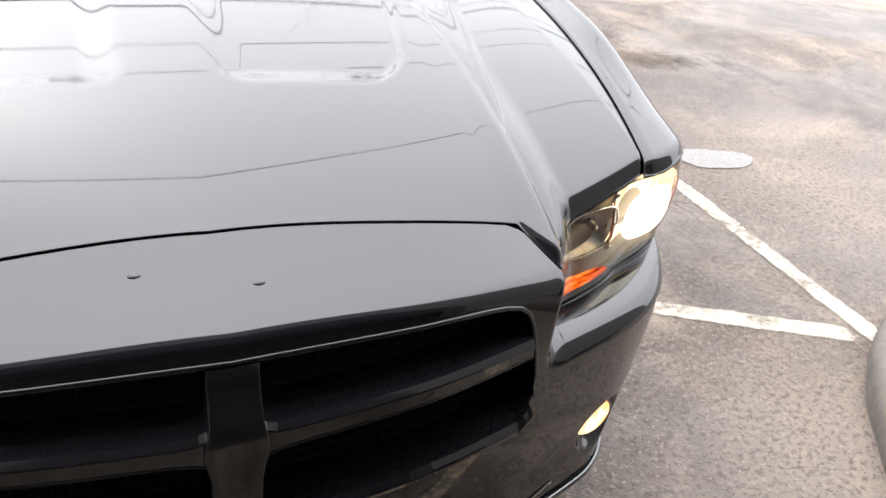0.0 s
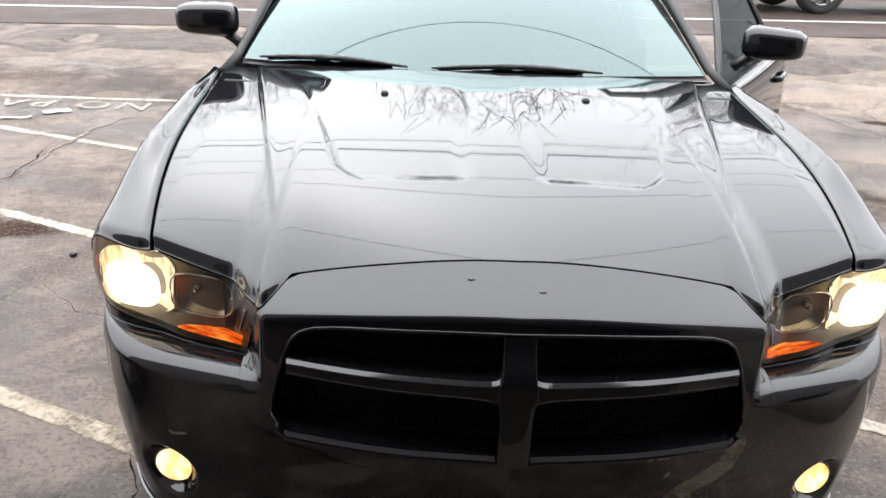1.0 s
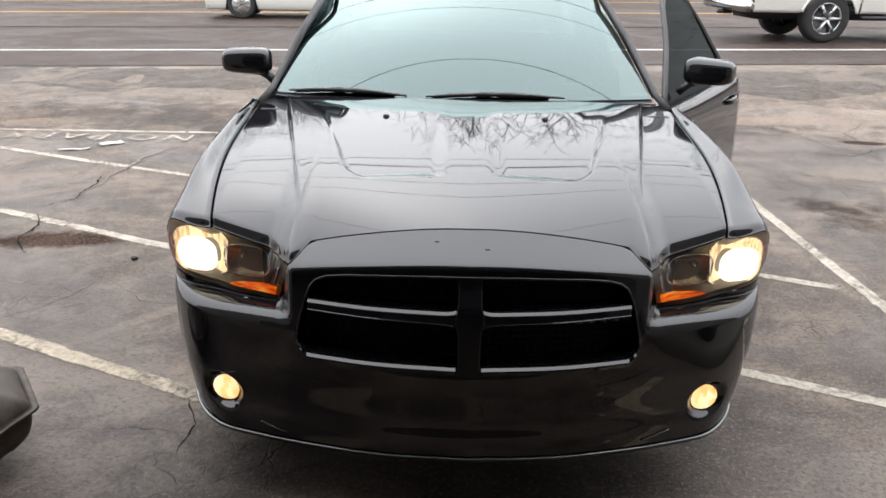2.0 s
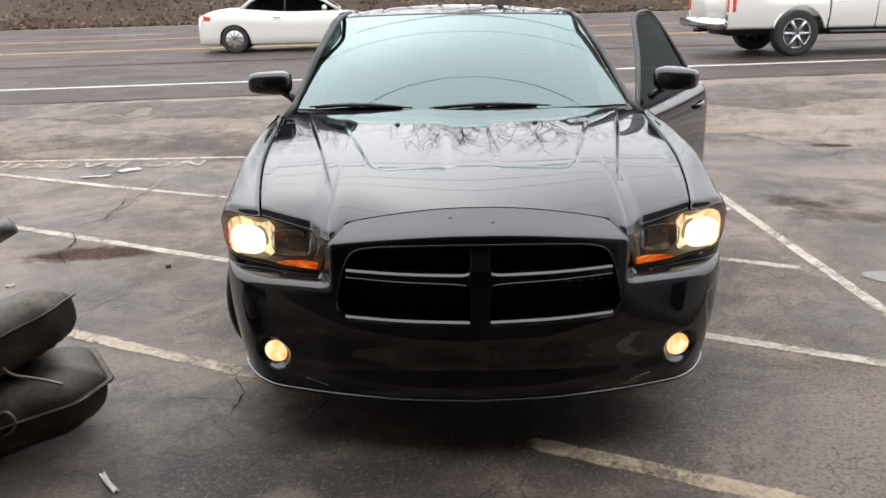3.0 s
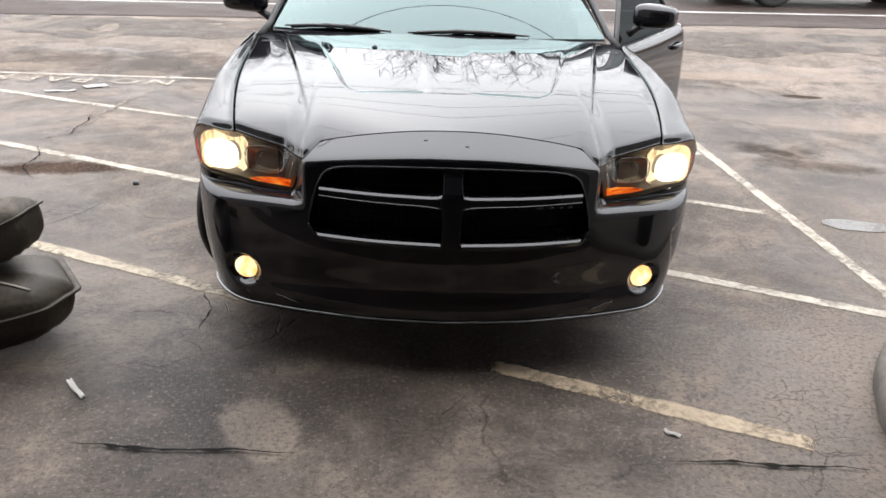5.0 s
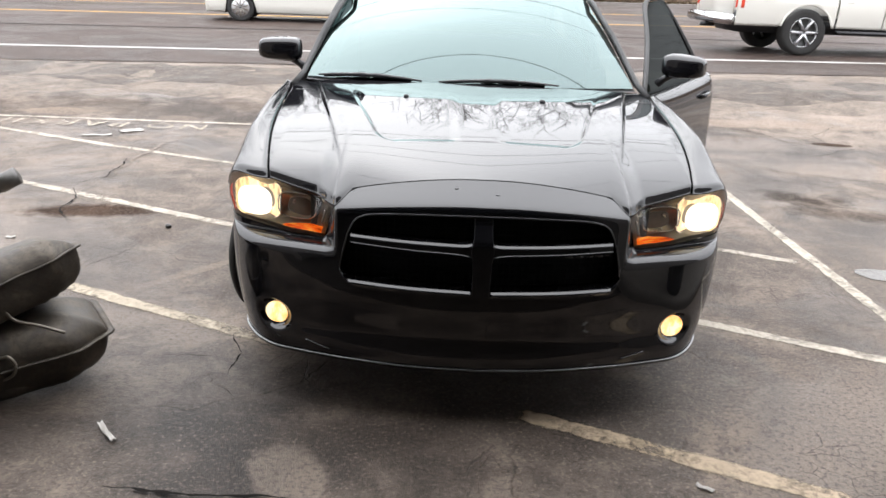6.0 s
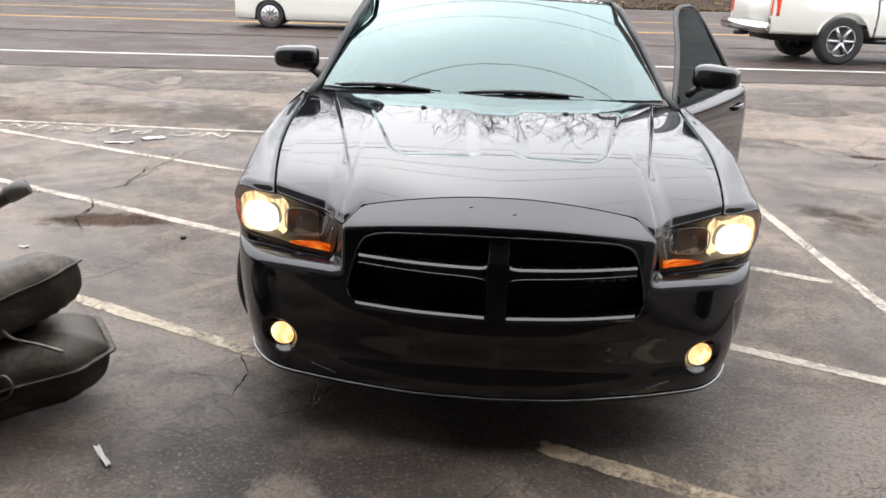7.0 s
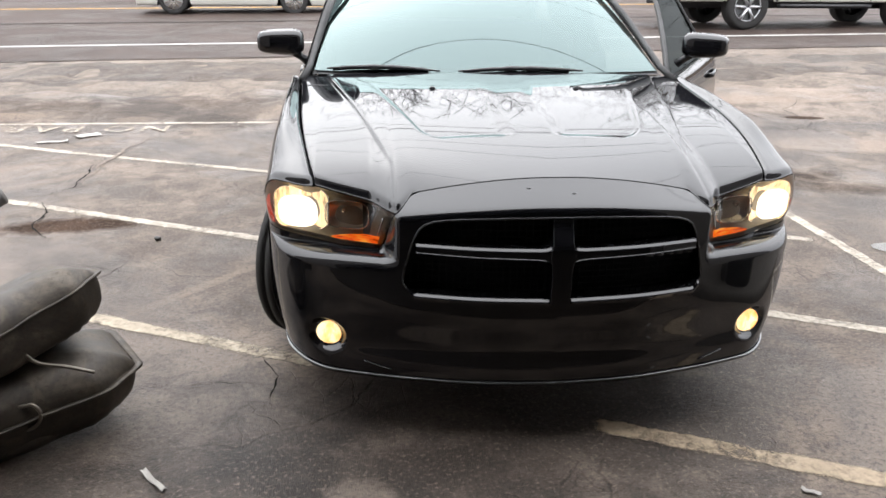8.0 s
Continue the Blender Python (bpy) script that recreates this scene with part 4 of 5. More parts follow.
def bowl(mid, way, rx, rz, deep, square=1.0):
    """A shallow oval dish that looks along way."""
    f = Vector(way).normalized()
    r = f.cross(Vector((0, 0, 1))).normalized()
    up = r.cross(f)
    return grid(lambda u, v: Vector(mid) + r * (rx * v * math.copysign(abs(math.cos(2 * math.pi * u)) ** square, math.cos(2 * math.pi * u))) + up * (rz * v * math.copysign(abs(math.sin(2 * math.pi * u)) ** square, math.sin(2 * math.pi * u))) - f * (deep * (1 - v * v)), 32, 8, loop=True)


def ring_line(mid, side, rx, rz, square):
    """The rim of a bowl with rounded corners."""
    pts = []
    for k in range(49):
        a = 2 * math.pi * (k + 0.5) / 48
        c, h = math.cos(a), math.sin(a)
        x = rx * math.copysign(abs(c) ** square, c)
        pts.append(mid + Vector((x, side * 0.3 * x, rz * math.copysign(abs(h) ** square, h))))
    return pts


for side in (-1, 1):
    flip = Vector((side, 1, 1))
    lamp = part("headlight", grid(lambda u, v: lamp_at(u, v, 0.055) * flip, 40, 14), SHELL, car, "lit headlight with an amber turn lamp")
    part("lens", grid(lambda u, v: lamp_at(u, v, 0.0) * flip, 60, 18), LENS, lamp, "clear lens")
    out = Vector((side * 0.30, -1, 0))
    main = lamp_at(0.605, 0.49, 0.042) * flip
    part("reflector", bowl(main, out, 0.096, 0.078, 0.016, 0.6), GLOW, lamp, "lit bright reflector")
    part("bulb", bowl(main + Vector((side * 0.012, -0.010, -0.009)), out, 0.070, 0.055, 0.008, 0.75), LAMP, lamp, "glowing warm white bulb")
    part("main_ring", tube(ring_line(main + Vector((0, -0.002, 0)), side, 0.095, 0.077, 0.6), 0.0022, 6), CHROME, lamp)
    second = lamp_at(0.29, 0.56, 0.040) * flip
    part("second_reflector", bowl(second, out, 0.072, 0.047, 0.030, 0.6), REFLECTOR, lamp, "unlit chrome reflector")
    part("reflector_ring", tube(ring_line(second + Vector((0, -0.004, 0)), side, 0.073, 0.048, 0.6), 0.0028, 6), CHROME, lamp)
    part("bulb_cap", lathe([(0.0, 0.001), (0.006, 0.007), (0.016, 0.008), (0.030, 0.007), (0.030, 0.001)], 16, "y"), CHROME, lamp, "chrome bulb cap").data.transform(Matrix.Translation(second + Vector((side * 0.010, -0.012, 0.012))))
    part("divider", tube([lamp_at(0.425 - 0.01 * v, 0.22 + 0.66 * v, 0.026) * flip for v in (k / 8 for k in range(9))], 0.0032, 6), CHROME, lamp, "chrome strip between the reflectors")
    part("trim_strip", tube([lamp_at(0.045, 0.36 + 0.42 * v, 0.012) * flip for v in (k / 8 for k in range(9))], 0.0045, 6), CHROME, lamp, "chrome strip at the inner end")
    part("turn_lamp", grid(lambda u, v: lamp_at(0.03 + 0.36 * u, 0.03 + (0.05 + 0.22 * (1 - u) ** 0.6) * v, 0.014) * flip, 24, 6), AMBER, lamp, "lit amber turn lamp")
    part("tray", grid(lambda u, v: lamp_at(0.01 + 0.97 * u, 0.01 + 0.09 * v, 0.004) * flip, 30, 2), SHELL, lamp)
    part("side_marker", grid(lambda u, v: lamp_at(0.84 + 0.12 * u, 0.08 + 0.70 * v, 0.010) * flip, 6, 8), MARKER, lamp, "red side marker")
    # fog lamp in the lower corner
    s = way_at(0.752)
    f = fascia(s, 0.346)
    x, y, nx, ny = plan(s)
    c, look_way = f * flip, Vector((side * 0.16, -1, 0.05))
    fog = part("fog_lamp", bowl(c + Vector((0, -0.010, 0.003)), look_way, 0.046, 0.043, -0.006), FOG, car, "lit yellow-white fog lamp")
    part("bezel", tube([c + Vector((0.047 * math.cos(a), side * 0.16 * 0.047 * math.cos(a) - 0.009, 0.003 + 0.044 * math.sin(a))) for a in (2 * math.pi * k / 32 for k in range(33))], 0.0028, 8), GLOSS_PLASTIC, fog)
    # thin gloss tube added to draw a curved glint low on the bumper
    part("glint_line", tube([fascia(way_at(0.625 - 0.09 * t), 0.270 - 0.022 * t) * flip + Vector((0, -0.003, 0)) for t in (k / 10 for k in range(11))], 0.0022, 6), GLOSS_PLASTIC, bumper)

# Windshield, cowl and roof.
def screen_at(w, v):
    a = Vector((0.838 * w, 1.470 + 0.13 * w * w, 1.036))
    b = Vector((0.708 * w, 2.44 + 0.14 * w * w, 1.466 - 0.020 * w * w))
    return a.lerp(b, v) + Vector((0, -0.012, 0.030)) * math.sin(math.pi * v) * (1 - 0.55 * w * w)


part("windshield", grid(lambda u, v: screen_at((u * 2 - 1), v), 70, 40), WINDSHIELD, car, "pale blue-green windshield full of sky reflections")
part("screen_border", grid(lambda u, v: screen_at((u * 2 - 1) * 1.006, -0.02 + 0.055 * v) + Vector((0, 0.006, -0.006)), 60, 2), BLACK_PLASTIC, car)
part("screen_border", grid(lambda u, v: screen_at((u * 2 - 1) * 1.006, 0.965 + 0.05 * v) + Vector((0, 0.004, -0.004)), 60, 2), BLACK_PLASTIC, car)
part("mirror_mount", bowl(screen_at(0.0, 0.90) + Vector((0, 0.012, -0.010)), (0, -0.4, 1), 0.12, 0.10, 0.004), BLACK_PLASTIC, car)
part("cowl", grid(lambda u, v: ((u * 2 - 1) * 0.87, 1.425 + 0.14 * (u * 2 - 1) ** 2 + 0.06 * v, 1.012 + 0.018 * v - 0.02 * (u * 2 - 1) ** 2), 60, 4), BLACK_PLASTIC, car)
for w0, w1 in ((-0.93, -0.30), (-0.20, 0.52)):
    n = 12
    arm = part("wiper", tube([screen_at(w0 + (w1 - w0) * k / n, 0.005 + 0.022 * math.sin(math.pi * k / n)) + Vector((0, -0.012, 0.010)) for k in range(n + 1)], [0.005 + 0.011 * math.sin(math.pi * k / n) * (0.8 + 0.2 * math.cos(k * 2.6)) for k in range(n + 1)], 8, flat=0.8), BLACK_PLASTIC, car)
    part("blade", tube([screen_at(w0 + 0.03 + (w1 - w0) * 0.85 * k / n, 0.012 + 0.022 * math.sin(math.pi * k / n)) + Vector((0, 0, 0.005)) for k in range(n + 1)], 0.005, 6), RUBBER, arm)
for x in (-0.315, 0.315):
    z = hood_z(x, 1.15)
    part("washer_nozzle", box(x - 0.012, x + 0.012, 1.14, 1.165, z - 0.004, z + 0.010, 0.004), BLACK_PLASTIC, car)


def roof_skin(u, v):
    w = u * 2 - 1
    a = screen_at(w, 1.0)
    b = Vector((0.66 * w, 3.78 - 0.10 * w * w, 1.430 - 0.02 * w * w))
    p = a.lerp(b, v)
    return p + Vector((0, 0, 0.056 * math.sin(math.pi * v) * (1 - 0.5 * w * w)))


part("roof", grid(roof_skin, 50, 40), BLACK_PAINT, car, thick=0.006)
part("rear_window", grid(lambda u, v: Vector((0.66 * (u * 2 - 1), 3.78 - 0.10 * (u * 2 - 1) ** 2, 1.43 - 0.02 * (u * 2 - 1) ** 2)).lerp(Vector((0.74 * (u * 2 - 1), 4.52 - 0.1 * (u * 2 - 1) ** 2, 1.09)), v) + Vector((0, 0.01, 0.03)) * math.sin(math.pi * v), 20, 12), TINTED, car)
BELT_X = fitted([(1.535, 0.912), (2.6, 0.895), (3.6, 0.885), (4.3, 0.870), (5.0, 0.80)], 3)
BELT_Z = fitted([(1.535, 1.0), (2.6, 1.015), (3.6, 1.045), (4.3, 1.075), (5.0, 1.06)], 3)
part("trunk_lid", grid(lambda u, v: ((u * 2 - 1) * BELT_X(4.42 + 0.6 * v), 4.42 + 0.6 * v - 0.10 * (1 - v) * (u * 2 - 1) ** 2, BELT_Z(4.42 + 0.6 * v) + 0.02 * (1 - (u * 2 - 1) ** 2)), 24, 12), BLACK_PAINT, car, thick=0.005)
part("rear_bumper", grid(lambda u, v: ((u * 2 - 1) * 0.93 * (1 - 0.12 * abs(v - 0.4)), 5.06 - 0.14 * (u * 2 - 1) ** 4 - 0.03 * v, 0.28 + 0.80 * v), 30, 14), BLACK_PAINT, car, thick=0.006)


def side_skin(side, y0, y1, open_low=0.24):
    def at(u, v):
        y = y0 + (y1 - y0) * u
        if v > 0.5:
            x, z = section(y, 1 - (v - 0.5) * 2, BELT_X(y) - 0.01, BELT_Z(y), 0.68)
        else:
            low = min(arch_low(y, AXLE_BACK, open_low), 0.678)
            z = low + (0.68 - low) * v * 2
            x = 0.957 - 0.05 * max(0.0, (0.42 - z) / 0.2) ** 2
        flare = 0.012 * math.exp(-((y - AXLE_BACK) / 0.45) ** 2) * (1 - abs(v - 0.5) * 1.2)
        inset = 0.07 * smoothstep(4.5, 5.06, y)
        return (side * (x + flare - inset), y, z)
    return at


def door(side, angle):
    """A front door with its window, mirror and handle, swung out by angle."""
    hinge = Vector((side * 0.935, 1.545, 0))
    tilt = 0.29 if angle else 0.0  # the leaning hinges tip the open door's top inwards
    turn = Matrix.Translation(hinge) @ Matrix.Rotation(-side * radians(angle), 4, "Z") @ Matrix.Translation(-hinge)
    def place(ob):
        ob.data.transform(turn)
        return ob
    skin = grid(side_skin(side, 1.545, 2.800), 34, 30)
    ob = place(part("door", skin, BLACK_PAINT, car, "open black driver door" if angle else "closed black front door", thick=0.006))
    place(part("inner_panel", grid(lambda u, v: Vector(side_skin(side, 1.555, 2.79)(u, 0.03 + 0.94 * v)) + Vector((-side * 0.06, 0, 0)), 12, 10), CABIN, ob))
    edge = [Vector((side * 0.868, 1.60, 1.005)), Vector((side * 0.795, 2.0, 1.235)), Vector((side * 0.715, 2.30, 1.405)), Vector((side * 0.696, 2.43, 1.446)),
            Vector((side * 0.688, 2.60, 1.458)), Vector((side * 0.690, 2.72, 1.452)), Vector((side * 0.712, 2.775, 1.40)), Vector((side * 0.770, 2.79, 1.27)), Vector((side * 0.868, 2.795, 1.02))]
    edge = [p - Vector((side * tilt * max(0.0, p.z - 1.0), 0, 0)) for p in edge]
    line = curve_through(edge, 8)
    place(part("window_frame", tube(line, 0.012, 8), SEAL, ob))
    place(part("window_seal", tube([p + Vector((side * 0.010, 0, 0)) for p in line], 0.006, 6), SEAL, ob))
    def pane(u, v):
        y = 1.63 + 1.15 * u
        top = float(np.interp(y, [1.60, 2.0, 2.36, 2.44, 2.72, 2.78], [1.015, 1.235, 1.42, 1.443, 1.448, 1.36]))
        z = 1.0 + (top - 1.0) * v
        return Vector((side * (0.872 - (0.37 + tilt) * (z - 1.0)), y, z))
    place(part("window_pane", grid(pane, 20, 8), TINTED, ob, "dark tinted side window"))
    y0, z0 = 1.80, 1.148
    def shell(u, v):
        a, b = 2 * math.pi * u, math.pi * v
        c = lambda t, p: math.copysign(abs(t) ** p, t)
        sx = 0.112 * c(math.cos(b), 0.55)
        k = max(1e-3, math.sin(b)) ** 0.45
        return Vector((side * (1.008 + sx), y0 - 0.012 + 0.075 * k * c(math.cos(a), 0.7) * (1 if math.cos(a) < 0 else 0.6), z0 + 0.060 * k * c(math.sin(a), 0.6) * (1 - 0.08 * sx / 0.11)))
    mirror = place(part("side_mirror", grid(shell, 28, 24, loop=True), BLACK_PAINT, ob, "black door mirror"))
    place(part("mirror_glass", grid(lambda u, v: (side * (0.915 + 0.18 * u), y0 + 0.036, z0 - 0.045 + 0.09 * v), 4, 4), CHROME, mirror))
    place(part("mirror_foot", tube([(side * 0.875, 1.79, 1.045), (side * 0.91, 1.79, 1.075), (side * 0.95, 1.795, 1.095), (side * 1.05, 1.80, 1.098)], [0.035, 0.03, 0.026, 0.02], 10, flat=0.6), BLACK_PLASTIC, mirror))
    place(part("door_handle", tube([(side * 0.945, 2.50, 0.905), (side * 0.968, 2.52, 0.908), (side * 0.968, 2.64, 0.914), (side * 0.945, 2.66, 0.916)], 0.011, 8, flat=1.4), BLACK_PAINT, ob, "black door handle"))
    return ob


door(-1, 0)
door(1, 31)
for side in (-1, 1):
    part("rear_door", grid(side_skin(side, 2.808, 3.60), 30, 30), BLACK_PAINT, car, thick=0.006)
    part("quarter_panel", grid(side_skin(side, 3.608, 5.02), 44, 30), BLACK_PAINT, car, thick=0.006)
    part("rear_window_pane", grid(lambda u, v: Vector((side * (0.872 - 0.17 * v), 2.82 + (1.30 - 0.30 * v) * u, 1.01 + 0.06 * u + (0.41 - 0.05 * u) * v)), 16, 8), TINTED, car)
    part("front_pillar", tube([(side * 0.895, 1.50, 1.000), (side * 0.862, 1.62, 1.05), (side * 0.800, 2.02, 1.255), (side * 0.735, 2.42, 1.425), (side * 0.714, 2.62, 1.457)], [0.018, 0.015, 0.014, 0.014, 0.013], 12), SEAL, car)
    part("pillar_cover", grid(lambda u, v: screen_at(side * 1.0, v) + Vector((side * (0.004 + 0.055 * u), 0.01 + 0.05 * u, 0.004 - 0.020 * u)), 3, 20), SEAM, car)
    part("roof_rail", tube([(side * 0.712, 2.60, 1.456), (side * 0.705, 3.1, 1.462), (side * 0.68, 3.7, 1.425), (side * 0.74, 4.25, 1.22), (side * 0.80, 4.62, 1.08)], [0.018, 0.018, 0.022, 0.05, 0.07], 12), BLACK_PAINT, car)
    part("centre_pillar", tube([(side * 0.875, 2.81, 1.0), (side * 0.80, 2.81, 1.22), (side * 0.70, 2.79, 1.45)], 0.035, 8), BLACK_PLASTIC, car)
    part("sill", box(min(side * 0.82, side * 0.915), max(side * 0.82, side * 0.915), 1.42, 3.62, 0.19, 0.30, 0.02), BLACK_PLASTIC, car)
    part("tail_lamp", grid(lambda u, v: (side * (0.40 + 0.47 * u), 5.055 - 0.13 * (0.45 + 0.5 * u) ** 4, 0.86 + 0.12 * v), 10, 4), MARKER, car)

# Cabin, dark behind the glass.
part("dashboard", grid(lambda u, v: ((u * 2 - 1) * 0.82, 1.42 + 0.50 * v + 0.10 * (u * 2 - 1) ** 2 * (1 - v), 1.01 - 0.02 * v - 0.10 * smoothstep(0.75, 1, v)), 20, 10), CABIN, car)
part("cabin_floor", box(-0.86, 0.86, 0.62, 4.9, 0.20, 0.30, 0.03), BLACK_PLASTIC, car)
part("firewall", box(-0.86, 0.86, 1.36, 1.40, 0.3, 1.0), BLACK_PLASTIC, car)
part("radiator_panel", box(-0.62, 0.62, 0.24, 0.27, 0.24, 0.80), BLACK_PLASTIC, car)
part("cabin_back", box(-0.84, 0.84, 4.3, 4.36, 0.3, 1.06), CABIN, car)


def wheel(x, y, steer):
    side = 1 if x > 0 else -1
    w, r = 0.118, WHEEL
    prof = [(-w * 0.78, r - 0.11), (-w, r - 0.065), (-w * 0.99, r - 0.03), (-w * 0.86, r - 0.006)]
    for g in (-0.55, -0.19, 0.19, 0.55):
        prof += [(w * (g - 0.07), r), (w * (g - 0.05), r - 0.010), (w * (g + 0.05), r - 0.010), (w * (g + 0.07), r)]
    prof += [(w * 0.86, r - 0.006), (w * 0.99, r - 0.03), (w, r - 0.065), (w * 0.78, r - 0.11)]
    m = pose(x, y, r - 0.004, 0, 0, steer)
    def place(ob):
        ob.data.transform(m)
        return ob
    hub = place(part("wheel", lathe([(-w * 0.76, r - 0.112), (-w * 0.6, r - 0.125), (w * 0.6, r - 0.125), (w * 0.76, r - 0.112)], 48), ALLOY, car))
    place(part("tyre", lathe(prof, 72), RUBBER, hub, "black tyre with grooved tread"))
    rim = bmesh.new()
    for k in range(5):
        a = 2 * math.pi * k / 5
        tube([(side * w * 0.55, 0.03 * math.cos(a), 0.03 * math.sin(a)), (side * w * 0.68, 0.12 * math.cos(a), 0.12 * math.sin(a)), (side * w * 0.70, (r - 0.12) * math.cos(a), (r - 0.12) * math.sin(a))], [0.035, 0.03, 0.036], 8, rim)
    lathe([(side * w * 0.2, 0.001), (side * w * 0.66, 0.05), (side * w * 0.60, 0.06), (side * w * 0.2, 0.065)], 24, bm=rim)
    place(part("rim", rim, ALLOY, hub))
    place(part("brake_disc", lathe([(side * 0.01, 0.05), (side * 0.01, 0.17), (side * 0.03, 0.17), (side * 0.03, 0.05)], 32), RUST, hub))


for side in (-1, 1):
    wheel(side * 0.805, AXLE, -26)
    wheel(side * 0.805, AXLE_BACK, 0)

# ---- old exhaust mufflers piled beside the car ----
def muffler(label, at, turn, tilt, lean, long, wide, up, down, seed):
    """A pressed muffler: a domed shell over a deeper one, joined by a flange."""
    ob = thing("muffler", label, "muffler")
    ob.matrix_world = pose(*at, tilt, lean, turn)
    def rim(a):
        """A box with cut corners."""
        c, s = math.cos(a), math.sin(a)
        r = 1 / max(abs(c), abs(s), (abs(c) + abs(s)) / 1.62)
        return r * c * long, r * s * wide
    def shell(sign, high, power, end):
        def skin(u, v):
            x, y = rim(2 * math.pi * u)
            k = 1 - (1 - v) ** 1.8
            z = high * max(0.0, 1 - k ** power) ** end
            rib = 0.005 * max(0.0, math.cos(2 * math.pi * 6.5 * x * k / long)) ** 3 * smoothstep(0.35, 0.6, abs(y) * k / wide) * (1 - smoothstep(0.75, 0.95, v)) * smoothstep(0.2, 0.4, x / long)
            dent = 0.012 * noise.noise((x * k * 5, y * k * 5, seed))
            return (x * k * 0.95, y * k * 0.94, sign * (z + rib) + dent * (1 - k))
        return skin
    part("upper_shell", grid(shell(1, up, 3.2, 0.75), 96, 16, loop=True), RUST, ob)
    part("lower_shell", grid(shell(-1, down, 7.0, 0.50), 96, 22, loop=True), RUST, ob)
    def flange(u, v):
        x, y = rim(2 * math.pi * u)
        k = 0.94 + 0.075 * v
        return (x * k, y * k, 0.002 * math.sin(60 * u))
    part("flange", grid(flange, 96, 2, loop=True), RUST, ob, "crimped flange", thick=0.007)
    part("inlet_pipe", tube(curve_through([(-long * 0.8, -wide * 0.4, -0.04), (-long * 1.15, -wide * 0.5, -0.05), (-long * 1.5, -wide * 0.9, -0.06), (-long * 1.7, -wide * 1.5, -0.06)], 6), 0.032, 12), RUST, ob, "bent exhaust pipe")
    return ob


muffler("dark rusty pressed-steel muffler lying on asphalt", (-1.765, 0.165, 0.190), 36, 9, -4, 0.36, 0.20, 0.105, 0.170, 1)
muffler("dark rusty muffler resting on another muffler", (-1.755, 0.170, 0.450), 48, -12, -14, 0.28, 0.15, 0.085, 0.140, 7)
pipe = thing("exhaust_pipe", "bent exhaust pipe with a bright clamp leaning on mufflers", "pipe")
part("tube", tube(curve_through([(-2.62, 1.02, 0.30), (-2.42, 1.08, 0.42), (-2.19, 1.15, 0.55)], 8), 0.035, 12), RUST, pipe)
part("clamp", tube([(-2.24, 1.135, 0.523), (-2.16, 1.157, 0.567)], 0.043, 14), STEEL, pipe, "bright metal clamp")
for k, pts in enumerate((((-1.76, 0.03, 0.40), (-1.695, 0.04, 0.384), (-1.654, 0.05, 0.333), (-1.564, 0.05, 0.314), (-1.489, 0.07, 0.280)), ((-1.80, 0.0, 0.20), (-1.70, 0.0, 0.205), (-1.665, 0.0, 0.209), (-1.646, 0.0, 0.172), (-1.679, 0.0, 0.125), (-1.78, 0.0, 0.110)))):
    tagged(link("hanger_wire", tube(curve_through(pts, 8), 0.006, 6), WIRE), "bent bare steel hanger rod on mufflers", "wire")


low_pipe = thing("exhaust_pipe", "dull rusty exhaust pipe lying on asphalt against a muffler", "pipe")
part("tube", tube(curve_through([(-2.3, -0.16, 0.045), (-1.95, -0.06, 0.045), (-1.734, 0.03, 0.055), (-1.664, 0.10, 0.06), (-1.61, 0.19, 0.06)], 6), 0.038, 14), RUST, low_pipe)


